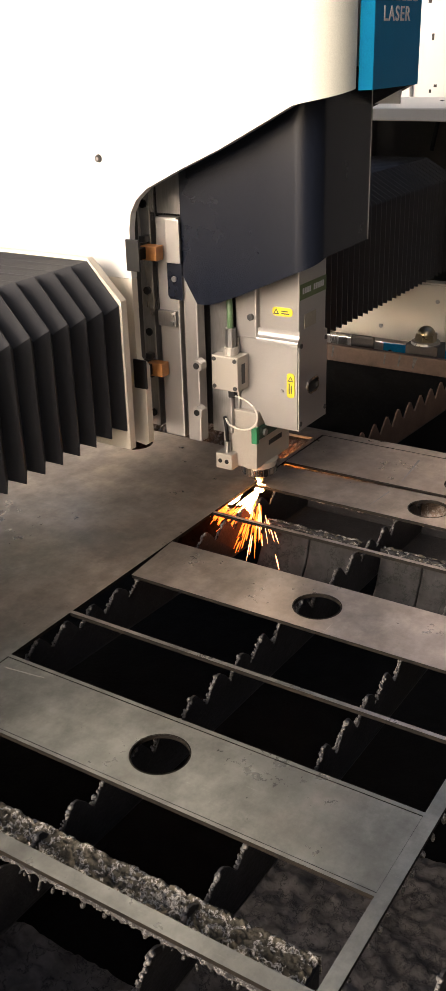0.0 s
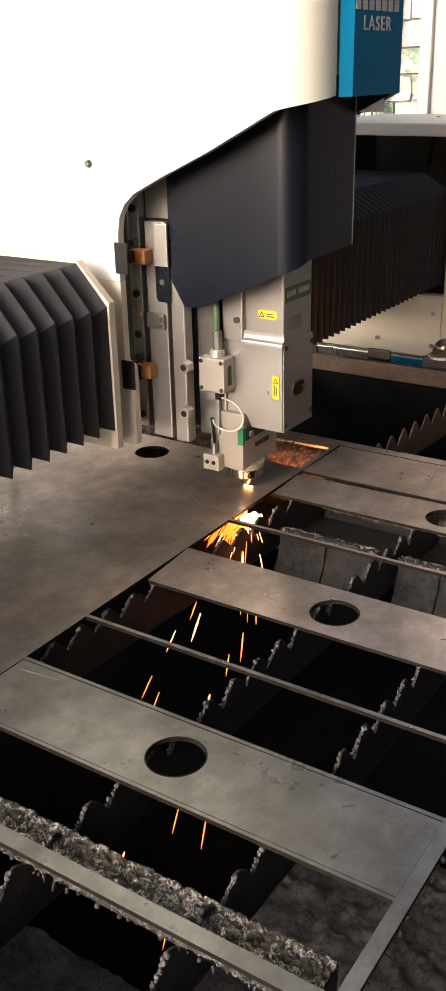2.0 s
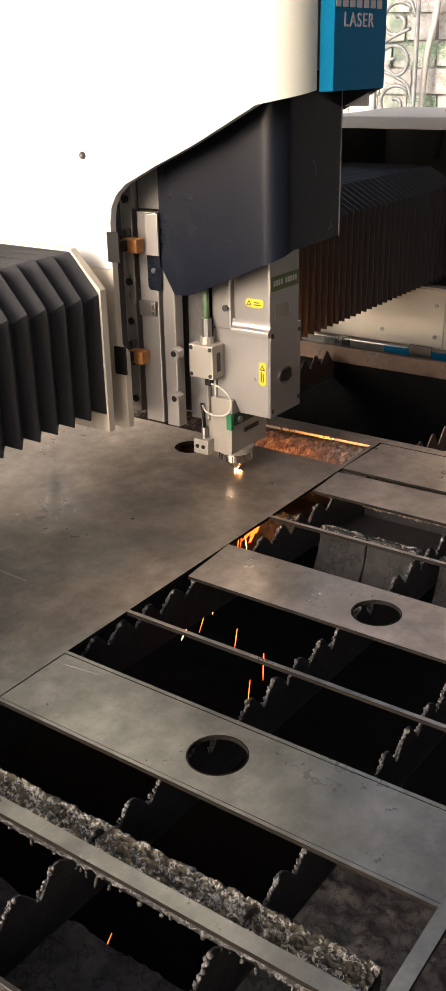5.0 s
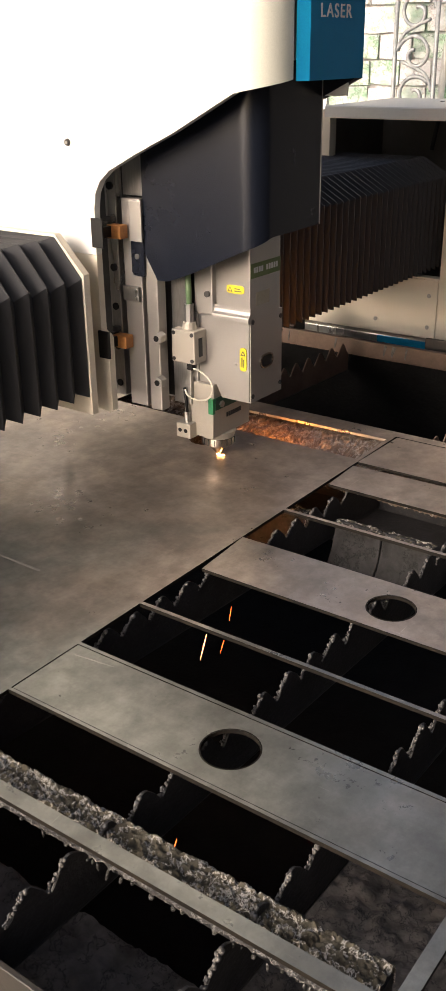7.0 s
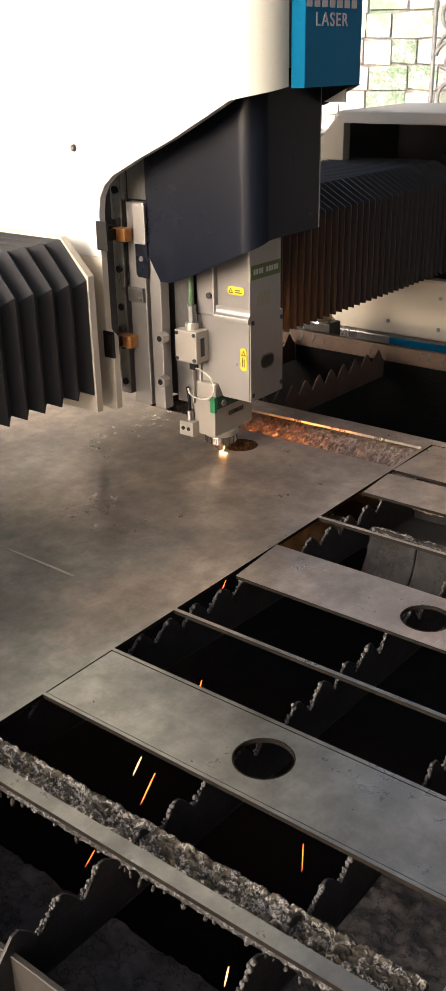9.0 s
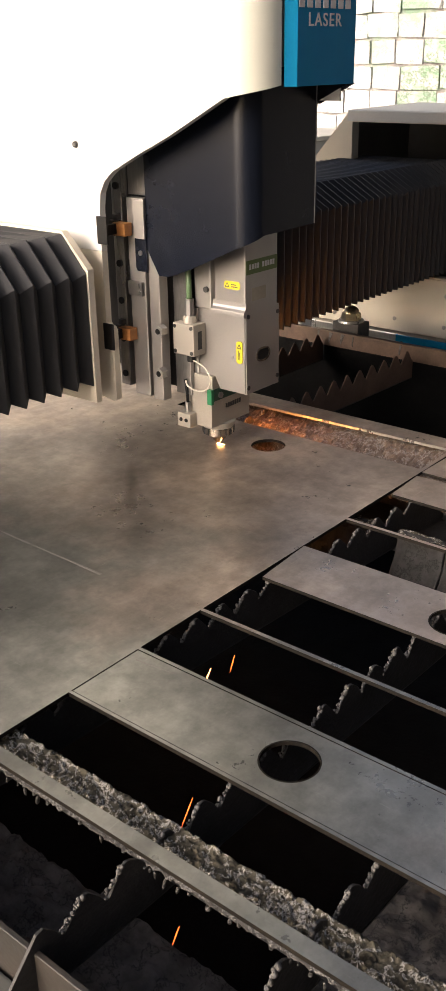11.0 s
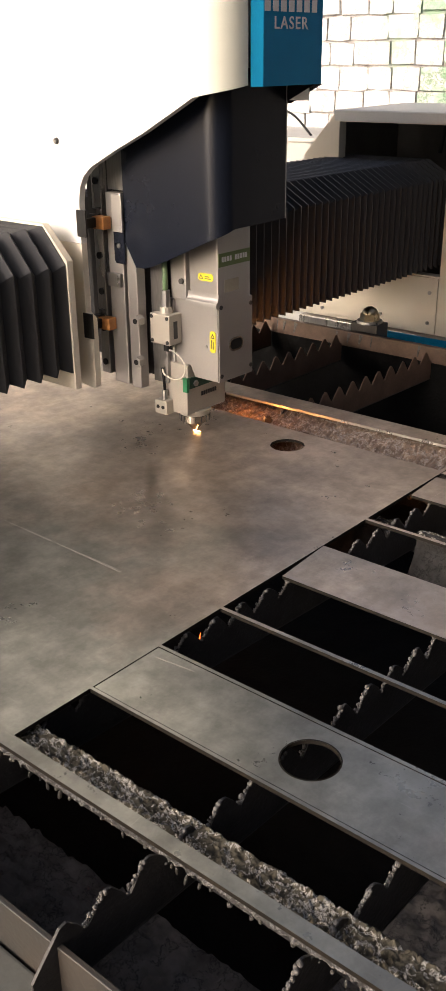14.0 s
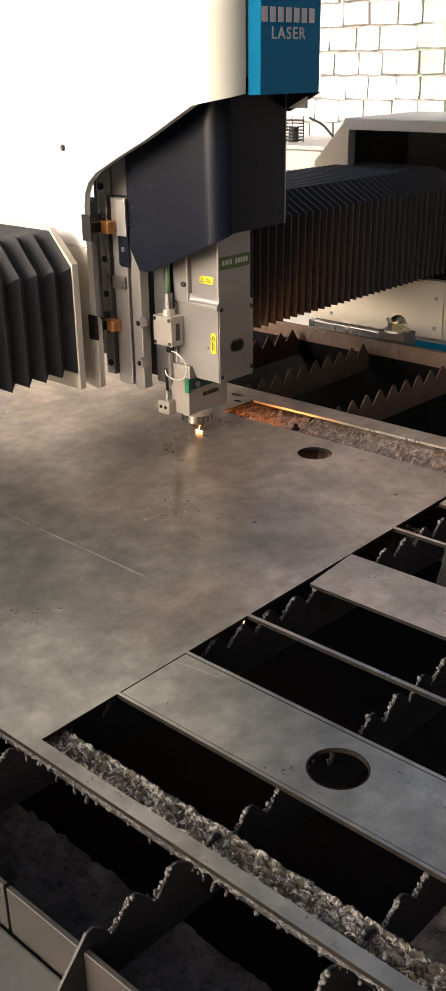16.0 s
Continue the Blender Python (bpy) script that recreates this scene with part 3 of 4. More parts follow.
def lump_bar(name, x0, x1, y0, y1, z, high, label, seed, cells=(260, 12), tip=None, tilt=0.0, rib=1.0, top=9.0):
    """A bar crusted with slag: a finely uneven top over a steel core."""
    bm = bmesh.new()
    nx, ny = cells
    grid = []
    for i in range(nx + 1):
        line = []
        for j in range(ny + 1):
            x, y = x0 + (x1 - x0) * i / nx, y0 + (y1 - y0) * j / ny
            h = crust_height(x, y * rib, seed)
            side = min(j, ny - j) / (ny / 2)
            ridge = 0.007 * math.exp(-((j / ny - 0.86) / 0.07) ** 2) * (0.7 + noise.noise(Vector((x * 25, seed, 0)))) if not tip else 0.0
            hh = z + ridge + tilt * (y - y0) + high * h * (0.55 + 0.45 * min(1, side * 2)) - (0.03 if j in (0, ny) else 0)
            # front lip raised out of sight to block glow from the round hole
            if tip and 0 < j and y < 0.332:
                hh = 0.7885
            line.append(bm.verts.new((x, y + (0.0 if tip and j < 4 else 0.004) * noise.noise(Vector((x * 80, y * 80, 1))), min(hh, top if not tip or y > 0.332 else 0.789))))
        grid.append(line)
    for i in range(nx):
        for j in range(ny):
            bm.faces.new((grid[i][j], grid[i + 1][j], grid[i + 1][j + 1], grid[i][j + 1]))
    ob = empty(name, label, "slag bar", "slag-covered bars under the sheet")
    part("crust", bm, tip or SLAG, ob, "rough grey-brown slag crust", smooth=True)
    part("core", box(x0, x1, y0 + 0.012, y1 - 0.004, z - 0.053, z - 0.006), SLAT, ob)
    return ob


def build_bed():
    slat(0.010, 0.065)
    slat(0.333, 0.03)
    slat(0.567, 0.02)
    slat(0.86, 0.02)
    slat(-0.62, 0.035)
    slat(-0.93, 0.0)
    slat(-1.27, 0.01)
    slat(-1.6, 0.0)
    lump_bar("slag_bar", -1.6, 0.72, -0.944, -0.893, 0.770, 0.010, "steel bar heaped with rough grey-brown slag under the sheet edge", 3.0, (1100, 32))
    lump_bar("slag_bar", -1.6, 0.72, 0.325, 0.550, 0.738, 0.012, "slag-covered steel bar in the long slot of the sheet", 9.0, (900, 44), tilt=0.24, rib=0.35, top=0.786, tip=SLAG_DARK)
    # slag hanging below the near edge of the sheet
    rnd = random.Random(7)
    bm = bmesh.new()
    n = 1500
    cols = []
    for i in range(n + 1):
        x = -1.7 + (XR + 1.7) * i / n
        p = Vector((x * 70, 3.0, 0))
        drop = 0.002 + 0.007 * max(0.0, noise.noise(p) + 0.1) + 0.004 * abs(noise.noise(p * 3.1))
        out = 0.004 * noise.noise(p * 1.4) - 0.003
        cols.append([bm.verts.new((x, YN + 0.002, TOP - THICK + 0.0005)), bm.verts.new((x, YN + out, TOP - THICK - drop * 0.35)),
                     bm.verts.new((x, YN + out * 1.3 + 0.003 * noise.noise(p * 4), TOP - THICK - drop * 0.75)), bm.verts.new((x, YN + 0.006 + out, TOP - THICK - drop)),
                     bm.verts.new((x, YN + 0.014, TOP - THICK - drop * 0.5))])
    for a, b in zip(cols, cols[1:]):
        for k in range(4):
            bm.faces.new((a[k], b[k], b[k + 1], a[k + 1]))
    x = -1.5
    while x < XR:
        x += rnd.uniform(0.003, 0.022) if noise.noise(Vector((x * 6, 1.0, 0))) > -0.1 else rnd.uniform(0.02, 0.05)
        L, r = rnd.uniform(0.003, 0.008) * (1.8 if rnd.random() < 0.15 else 1), rnd.uniform(0.002, 0.0042)
        bmesh.ops.create_icosphere(bm, subdivisions=1, radius=r, matrix=Matrix.Translation((x, YN + rnd.uniform(-0.004, 0.006), TOP - THICK - 0.008 - L * 0.7)) @ Matrix.Rotation(rnd.uniform(-0.3, 0.3), 4, 'Y') @ Matrix.Diagonal((1, 1, L / r, 1)))
    y = YN
    while y < -0.5:
        y += rnd.uniform(0.02, 0.07)
        L, r = rnd.uniform(0.005, 0.011), rnd.uniform(0.0025, 0.0045)
        bmesh.ops.create_icosphere(bm, subdivisions=1, radius=r, matrix=Matrix.Translation((XR + 0.001, y, TOP - THICK - L * 0.7)) @ Matrix.Diagonal((1, 1, L / r, 1)))
    return bm


def crust_grid(x0, x1, y0, y1, z, high, nx, ny, seed, rate=22, skip=None):
    bm = bmesh.new()
    grid = []
    for i in range(nx + 1):
        line = []
        for j in range(ny + 1):
            x, y = x0 + (x1 - x0) * i / nx, y0 + (y1 - y0) * j / ny
            p = Vector((x * rate + seed, y * rate, seed))
            h = noise.noise(p) * 0.5 + abs(noise.noise(p * 2.7)) * 0.6 + 0.25 * (noise.noise(p * 1.9) > 0.2) + 0.2 * abs(noise.noise(p * 6))
            line.append(bm.verts.new((x, y, z + high * h)))
        grid.append(line)
    for i in range(nx):
        for j in range(ny):
            if not (skip and skip(x0 + (x1 - x0) * (i + 0.5) / nx, y0 + (y1 - y0) * (j + 0.5) / ny)):
                bm.faces.new((grid[i][j], grid[i + 1][j], grid[i + 1][j + 1], grid[i][j + 1]))
    bmesh.ops.delete(bm, geom=[v for v in bm.verts if not v.link_faces], context='VERTS')
    return bm


def build_frame():
    f = empty("cutting_bed", "dark steel bed of the laser cutter with slotted side plates", "machine bed")
    x = -2.4
    while x < 1.6:
        part("side_plate", box(x + 0.003, x + 0.317, -1.146, -1.138, 0.60, 0.763, 0.001, 1), FRAME, f, "dark painted slotted side plate")
        x += 0.32
    part("side_ledge", box(-2.6, 1.8, -1.62, -1.150, 0.55, 0.690, 0.004), LEDGE, f, "grey painted ledge of the bed")
    part("ledge_leg", box(-2.5, -2.3, -1.55, -1.2, 0.0, 0.55), LEDGE, f)
    part("ledge_leg", box(1.4, 1.6, -1.55, -1.2, 0.0, 0.55), LEDGE, f)
    bar = part("far_bar", box(-2.6, 1.6, 1.290, 1.312, 0.745, 0.800, 0.002), RUST, f, "brown steel bar with bright scratch marks")
    rnd = random.Random(12)
    x = -2.2
    while x < 0.9:
        x += rnd.choice((0.03, 0.05, 0.05, 0.19))
        part("scratch", flat([[(x, 0.757 + rnd.uniform(0, 0.01)), (x + 0.004, 0.757), (x + rnd.uniform(0.006, 0.02), 0.794), (x + 0.004, 0.797)]], 1.2885, 1.2905, "xz"), SLAG_TIP, bar)
    part("far_ledge", box(-2.6, 1.6, 1.314, 1.60, 0.56, 0.69, 0.004), STEEL, f, "grey steel guide bed")
    # far wall and tray take the near-black colour that holds the pit's shade
    part("far_wall", box(-2.6, 1.6, 1.292, 1.310, 0.08, 0.744), PIT_SHADE, f)
    part("tray", box(-2.5, 1.6, -1.135, 1.29, 0.04, 0.08), PIT_SHADE, f, "dark scrap tray")
    pit = lambda x, y: -0.87 < y < -0.30 and -1.7 < x < 0.43 or y > -0.42
    part("deck_crust", crust_grid(-1.7, 1.58, -1.13, -0.40, 0.495, 0.022, 420, 126, 2.0, 32, pit), DECK, f, "dark flaky crust on the deck below the slats", smooth=True)
    part("near_wall", box(-2.5, 1.6, -1.15, -1.136, 0.05, 0.60), SLAT, f)
    part("end_plate", box(-2.5, -2.48, -1.13, 1.29, 0.08, 0.74), SLAT, f)
    part("end_plate", box(1.6, 1.62, -1.13, 1.29, 0.08, 0.74), SLAT, f)
    part("slag_mound", crust_grid(0.19, 0.36, -0.095, 0.03, 0.645, 0.032, 70, 56, 6.0, 60), ASH, f, "low mound of ash-grey scrap below the slats")
    part("support_plate", box(-2.3, 1.58, 0.150, 0.56, 0.672, 0.684), SLAT, f, "dark brown plate below the slag bar")
    part("far_stop", box(-0.308, -0.224, 1.352, 1.360, 0.69, 0.826, 0.006), DARKSTEEL, f, "dark steel stop plate")
    # ash-crusted divider plates between the slats
    for x0, x1 in ((-0.29, 0.0), (0.075, 0.31), (0.36, 0.55), (0.60, 0.83)):
        n = 2
        w = (x1 - x0) / n
        for k in range(n):
            bm = bmesh.new()
            nx, nz = 26, 16
            grid = []
            for i in range(nx + 1):
                line = []
                for j in range(nz + 1):
                    x, z = x0 + w * (k + 0.97 * i / nx), 0.635 + 0.122 * j / nz
                    p = Vector((x * 45, z * 45, k))
                    edge = 0.006 if j == nz else 0
                    line.append(bm.verts.new((x, 0.098 + 0.004 * noise.noise(p) - 0.05 * (1 - j / nz) ** 2, z + edge * noise.noise(p * 2))))
                grid.append(line)
            for i in range(nx):
                for j in range(nz):
                    bm.faces.new((grid[i][j], grid[i + 1][j], grid[i + 1][j + 1], grid[i][j + 1]))
            dv = part("divider", bm, ASH, f, "ash-grey crusted divider plate", smooth=True)
            md = dv.modifiers.new("thickness", "SOLIDIFY")
            md.thickness = 0.008
            md.offset = 0
        part("divider_slag", crust_grid(x0, x1, 0.090, 0.114, 0.752, 0.009, 60, 8, 5.0, 70), SLAG, f, "grey slag ridge", smooth=True)
    return f


def mounting_nut(x):
    n = empty("mounting_nut", "domed brass-coloured nut on a dark steel block of the bed", "nut", "nuts on the bed edge")
    part("block", box(x - 0.055, x + 0.055, 1.325, 1.40, 0.69, 0.828, 0.003), DARKSTEEL, n)
    part("flange", cyl((x, 1.362, 0.831), 0.048, 0.046, 0.008, "z", 24), STEEL, n)
    part("hex", cyl((x, 1.362, 0.847), 0.036, 0.034, 0.026, "z", 6), BRASS, n)
    bm = bmesh.new()
    bmesh.ops.create_uvsphere(bm, u_segments=16, v_segments=8, radius=0.030, matrix=Matrix.Translation((x, 1.362, 0.858)) @ Matrix.Diagonal((1, 1, 0.9, 1)))
    part("dome", bm, BRASS, n, "domed brass cap", smooth=True)
    return n


# ---- the gantry: x is measured at the start of its travel ----
def bellows(bm, y0, y1, pitch, depth=0.022, bead=0.08, rise=0.0, side=-0.14, shoulder=1.285, top_x=-0.245, low=0.973):
    """A folded cover along y."""
    sec = [(side, low), (side, shoulder), (top_x, 1.345), (-0.62, 1.345), (-0.62, low)]
    c = Vector((-0.33, 1.16))
    n = max(2, round(abs(y1 - y0) / pitch))
    rings = []
    for k in range(3 * n + 1):
        f = (k // 3 + (-bead, bead, 0.5)[k % 3]) / n
        y = y0 + (y1 - y0) * f
        inn = depth if k % 3 == 2 else 0.0
        ring = []
        for x, z in sec:
            z += rise if z > 1.1 else 0.0
            sx = -1 if x > -0.3 else 1
            sz = -1 if z > 1.1 else 1
            dx, dz = sx * inn, sz * inn * (0.9 if z > 1.1 else 0.7)
            if x == top_x:
                dx, dz = -1.3 * inn, -0.45 * inn
            ring.append(bm.verts.new((x + dx, y, z + dz)))
        rings.append(ring)
    for i, (a, b) in enumerate(zip(rings, rings[1:])):
        for k in range(len(sec)):
            f = bm.faces.new((a[k], a[(k + 1) % len(sec)], b[(k + 1) % len(sec)], b[k]))
            f.material_index = 1 if i % 3 == 0 else 0   # lighter crease along each fold
    bm.faces.new(rings[0])
    bm.faces.new(rings[-1])
    return bm


def wrap(columns, thick):
    """A bent sheet: columns of (x, y, low z, high z), with thickness towards the inside."""
    bm = bmesh.new()
    ring = []
    for i, (x, y, lo, hi) in enumerate(columns):
        a, b = columns[max(i - 1, 0)], columns[min(i + 1, len(columns) - 1)]
        d = Vector((b[0] - a[0], b[1] - a[1])).normalized()
        nx, ny = -d.y * thick, d.x * thick
        ring.append([bm.verts.new((x, y, lo)), bm.verts.new((x, y, hi)), bm.verts.new((x + nx, y + ny, hi)), bm.verts.new((x + nx, y + ny, lo))])
    for a, b in zip(ring, ring[1:]):
        for k in range(4):
            bm.faces.new((a[k], b[k], b[(k + 1) % 4], a[(k + 1) % 4]))
    bm.faces.new(ring[0])
    bm.faces.new(ring[-1])
    return bm


def arc2(cx, cy, rx, ry, a0, a1, n):
    return [(cx + rx * math.cos(radians(a0 + (a1 - a0) * k / n)), cy + ry * math.sin(radians(a0 + (a1 - a0) * k / n))) for k in range(n + 1)]


def soft(ob, angle=35):
    for p in ob.data.polygons:
        p.use_smooth = True
    ob.data.set_sharp_from_angle(angle=radians(angle))
    return ob


def text(body, size, material, parent, at, name="lettering", label="", depth=0.0006):
    cu = bpy.data.curves.new(name, "FONT")
    cu.offset, cu.space_character = 0.0003, 1.2
    cu.body, cu.size, cu.extrude, cu.align_x, cu.align_y = body, size, depth, 'CENTER', 'CENTER'
    tmp = bpy.data.objects.new(name, cu)
    scene.collection.objects.link(tmp)
    dg = bpy.context.evaluated_depsgraph_get()
    me = bpy.data.meshes.new_from_object(tmp.evaluated_get(dg))
    bpy.data.objects.remove(tmp)
    me.materials.clear()
    me.materials.append(material)
    ob = new(name, me)
    ob.parent = parent
    ob.matrix_basis = at
    if label:
        ob["label"] = label
    return ob


FRONT = Matrix.Rotation(radians(90), 4, 'Z') @ Matrix.Rotation(radians(90), 4, 'X')   # flat text turned to face +x
SIDE = Matrix.Rotation(radians(90), 4, 'X')                                            # flat text turned to face -y


def tuple_rod(a, b, r=0.008):
    bm = bmesh.new()
    d = Vector(b) - Vector(a)
    bmesh.ops.create_cone(bm, cap_ends=True, segments=10, radius1=r, radius2=r, depth=d.length, matrix=Matrix.Translation((Vector(a) + Vector(b)) / 2) @ d.to_track_quat('Z', 'Y').to_matrix().to_4x4())
    return bm


def build_gantry():
    g = empty("laser_gantry", "white laser gantry with blue front, black bellows, silver cutting head", "laser cutter")
    # white side panel with the swept lower edge
    edge = [(-1.5, 1.30), (-0.170, 1.30), (-0.168, 1.40), (-0.162, 1.432), (-0.147, 1.458), (-0.119, 1.481),
            (-0.042, 1.518), (0.056, 1.561), (0.14, 1.603), (0.205, 1.636)]
    part("side_panel", flat([edge + [(0.205, 2.6), (-1.5, 2.6)]], 0.0, -0.018, "xz"), WHITE, g, "white powder-coated side panel")
    part("panel_leg", flat([[(-0.262, 1.299), (-0.262, 0.955), (-0.240, 0.944), (-0.160, 0.934), (-0.151, 0.939), (-0.150, 0.95), (-0.150, 1.112), (-0.155, 1.120), (-0.165, 1.124), (-0.170, 1.13), (-0.170, 1.299)]], 0.0, -0.018, "xz"), CREAM, g, "cream edge plate with a rounded foot")
    # the corner turns from the light; its darker cream tone is painted
    cols = [(x, y, 1.636 + 0.022 * k / 10, 2.6) for k, (x, y) in enumerate(arc2(0.205, 0.070, 0.077, 0.088, -90, 0, 10))]
    soft(part("corner_panel", wrap(cols, 0.004), WHITE_SHADED, g, "rounded white corner of the cover, its shading toned cream"))
    part("cover_back", box(-1.5, 0.27, 0.30, 0.305, 1.62, 2.6), WHITE, g)
    part("cover_top", box(-1.5, 0.28, -0.018, 0.305, 2.6, 2.61), WHITE, g)
    sc = part("screw", cyl((-0.233, -0.020, 1.534), 0.0065, 0.0085, 0.006, "y", 20), DARKSTEEL, g, "steel panel screw")
    part("socket", cyl((-0.233, -0.0235, 1.534), 0.0035, 0.0035, 0.002, "y", 6), STEEL, sc)
    # blue front panel
    bl = [(0.284, 0.076), (0.303, 0.094), (0.303, 0.302), (0.284, 0.302)]
    panel = part("front_panel", flat([bl], 1.655, 2.6), BLUE, g, "blue front panel with a pale logo")
    text("LASER", 0.034, PRINT, panel, Matrix.Translation((0.3035, 0.188, 1.775)) @ FRONT @ Matrix.Diagonal((1.12, 1, 1, 1)), "lettering", "pale grey lettering")
    for k in range(7):
        part("logo_mark", box(0.303, 0.3042, 0.097 + k * 0.0272, 0.097 + k * 0.0272 + 0.019, 1.797, 1.826, 0.0004, 1), PRINT, panel)
    part("gusset", flat([[(0.20, 1.655), (0.29, 1.655), (0.20, 1.612)]], 0.297, 0.33, "xz"), SHROUD, g)
    # dark shroud round the head
    side = [(-0.094, 0.057, 1.30, 1.56), (-0.06, 0.057, 1.243, 1.6), (-0.032, 0.057, 1.244, 1.6), (-0.005, 0.057, 1.252, 1.63), (0.05, 0.057, 1.274, 1.65), (0.10, 0.057, 1.296, 1.68), (0.165, 0.057, 1.325, 1.69)]
    arc = [(x, y, 1.325 + 0.029 * k / 8, 1.69) for k, (x, y) in enumerate(arc2(0.165, 0.107, 0.047, 0.05, -90, 0, 8))]
    sh = part("shroud", wrap(side + arc[1:] + [(0.212, 0.2, 1.355, 1.69), (0.212, 0.296, 1.357, 1.69)], 0.003), SHROUD, g, "dark blue-grey sheet metal shroud")
    soft(sh, 25)
    part("edge_strip", box(0.2085, 0.2135, 0.2965, 0.2985, 1.357, 1.66), ALU, sh)
    part("flap", flat([[(-0.094, 1.247), (-0.094, 1.33), (-0.125, 1.33), (-0.131, 1.325), (-0.131, 1.255), (-0.126, 1.248)]], 0.054, 0.057, "xz"), SHROUD, sh)
    part("screw", cyl((-0.113, 0.053, 1.291), 0.006, 0.006, 0.004, "y", 16), STEEL, sh)
    # slide: rails, plates, stops
    part("slide_backing", box(-0.205, -0.066, 0.118, 0.16, 0.955, 1.66), DARKSTEEL, g)
    part("back_plate", box(-0.34, -0.03, 0.165, 0.172, 0.96, 1.72), DARKSTEEL, g)
    rail = part("guide_rail", box(-0.200, -0.168, 0.052, 0.075, 0.955, 1.49, 0.002), STEEL, g, "ground steel guide rail with black bolts")
    for z in (0.985, 1.075, 1.17, 1.26, 1.35, 1.44):
        part("bolt", cyl((-0.184, 0.051, z), 0.0085, 0.0085, 0.004, "y", 16), BLACK, rail)
    part("slide_plate", box(-0.160, -0.108, 0.060, 0.085, 0.935, 1.415, 0.003), ALU, g, "aluminium slide plate")
    part("slide_plate", box(-0.098, -0.064, 0.0605, 0.090, 0.932, 1.30, 0.003), ALU, g, "aluminium slide plate")
    part("slide_plate", box(-0.062, -0.012, 0.106, 0.118, 0.945, 1.30, 0.002), STEEL, g)
    part("slide_tab", box(-0.126, -0.092, 0.046, 0.052, 1.325, 1.414, 0.002), ALU, g)
    part("upper_plate", box(-0.165, -0.094, 0.075, 0.09, 1.42, 1.6), STEEL, g)
    cl = part("clamp", box(-0.158, -0.112, 0.050, 0.060, 1.188, 1.222, 0.002), STEEL, g)
    for z in (1.197, 1.213):
        part("screw", cyl((-0.121, 0.048, z), 0.005, 0.005, 0.006, "y", 12), STEEL, cl)
    for z in (1.345, 1.094):
        st = part("buffer", box(-0.180, -0.140, 0.030, 0.056, z - 0.016, z + 0.014, 0.002), ORANGE, g, "orange rubber buffer block")
        part("bracket", box(-0.177, -0.144, -0.0235, -0.0185, z - 0.028, z + 0.036, 0.0015), BLACK, st, "black bracket")
        part("bracket_arm", box(-0.178, -0.166, -0.0185, 0.04, z - 0.012, z + 0.012, 0.0015), BLACK, st)
        part("clip", box(-0.197, -0.178, 0.034, 0.052, z - 0.018, z + 0.018, 0.002), DARKSTEEL, st)
        part("stop_screw", box(-0.19, -0.174, 0.04, 0.06, z + 0.018, z + 0.031, 0.002), DARKSTEEL, st)
    # flange and bellows
    part("bellows_flange", flat([[(-0.53, 0.950), (-0.147, 0.950), (-0.147, 1.27), (-0.226, 1.350), (-0.53, 1.350)]], -0.088, -0.070, "xz"), CREAM, g, "cream flange plate")
    part("flange_neck", box(-0.50, -0.245, -0.071, -0.0185, 0.965, 1.29), CREAM, g)
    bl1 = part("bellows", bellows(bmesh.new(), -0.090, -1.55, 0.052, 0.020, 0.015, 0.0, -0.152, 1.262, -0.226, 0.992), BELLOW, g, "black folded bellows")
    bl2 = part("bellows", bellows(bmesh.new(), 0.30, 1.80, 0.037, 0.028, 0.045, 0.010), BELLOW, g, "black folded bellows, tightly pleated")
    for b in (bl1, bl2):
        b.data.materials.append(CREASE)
    # far end housing: a hood that the bellows runs into
    outer = [(-0.72, 0.735), (0.06, 0.735), (0.06, 1.52), (-0.575, 1.515), (-0.715, 1.36)]
    hole = [(-0.555, 0.955), (-0.085, 0.955), (-0.085, 1.484), (-0.555, 1.484)]
    hs = part("end_housing", flat([outer, hole], 1.655, 1.70, "xz"), CREAM, g, "cream sheet metal end housing")
    part("hood", flat([[(1.651, 1.487), (1.651, 1.521), (1.655, 1.525), (2.17, 1.530), (2.17, 1.50), (1.70, 1.50)]], -0.575, 0.06, "yz"), WHITE, hs)
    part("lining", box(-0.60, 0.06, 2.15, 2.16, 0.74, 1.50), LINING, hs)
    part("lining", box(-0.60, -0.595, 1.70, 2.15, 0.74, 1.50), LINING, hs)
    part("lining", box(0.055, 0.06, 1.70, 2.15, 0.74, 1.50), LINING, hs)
    pl = part("cover_plate", box(-0.66, -0.085, 1.645, 1.653, 0.742, 0.95, 0.002), CREAM, hs, "cream cover plate with screws")
    for x, z in ((-0.60, 0.77), (-0.325, 0.785), (-0.115, 0.78), (-0.115, 0.895), (-0.60, 0.895)):
        part("screw", cyl((x, 1.643, z), 0.008, 0.006, 0.006, "y", 12), STEEL, pl)
    ft = part("foot", box(-0.70, 0.10, 1.62, 1.9, 0.56, 0.733, 0.003), STEEL, hs, "dark steel foot on the guide bed")
    part("blue_plate", box(-0.30, 0.10, 1.612, 1.62, 0.65, 0.732, 0.002), BLUE, ft, "blue painted plate")
    part("screw", cyl((-0.272, 1.61, 0.703), 0.007, 0.007, 0.004, "y", 12), BLACK, ft)
    part("rib", tuple_rod((-0.30, 1.98, 1.36), (-0.27, 1.98, 1.53)), BLACK, hs)
    return g


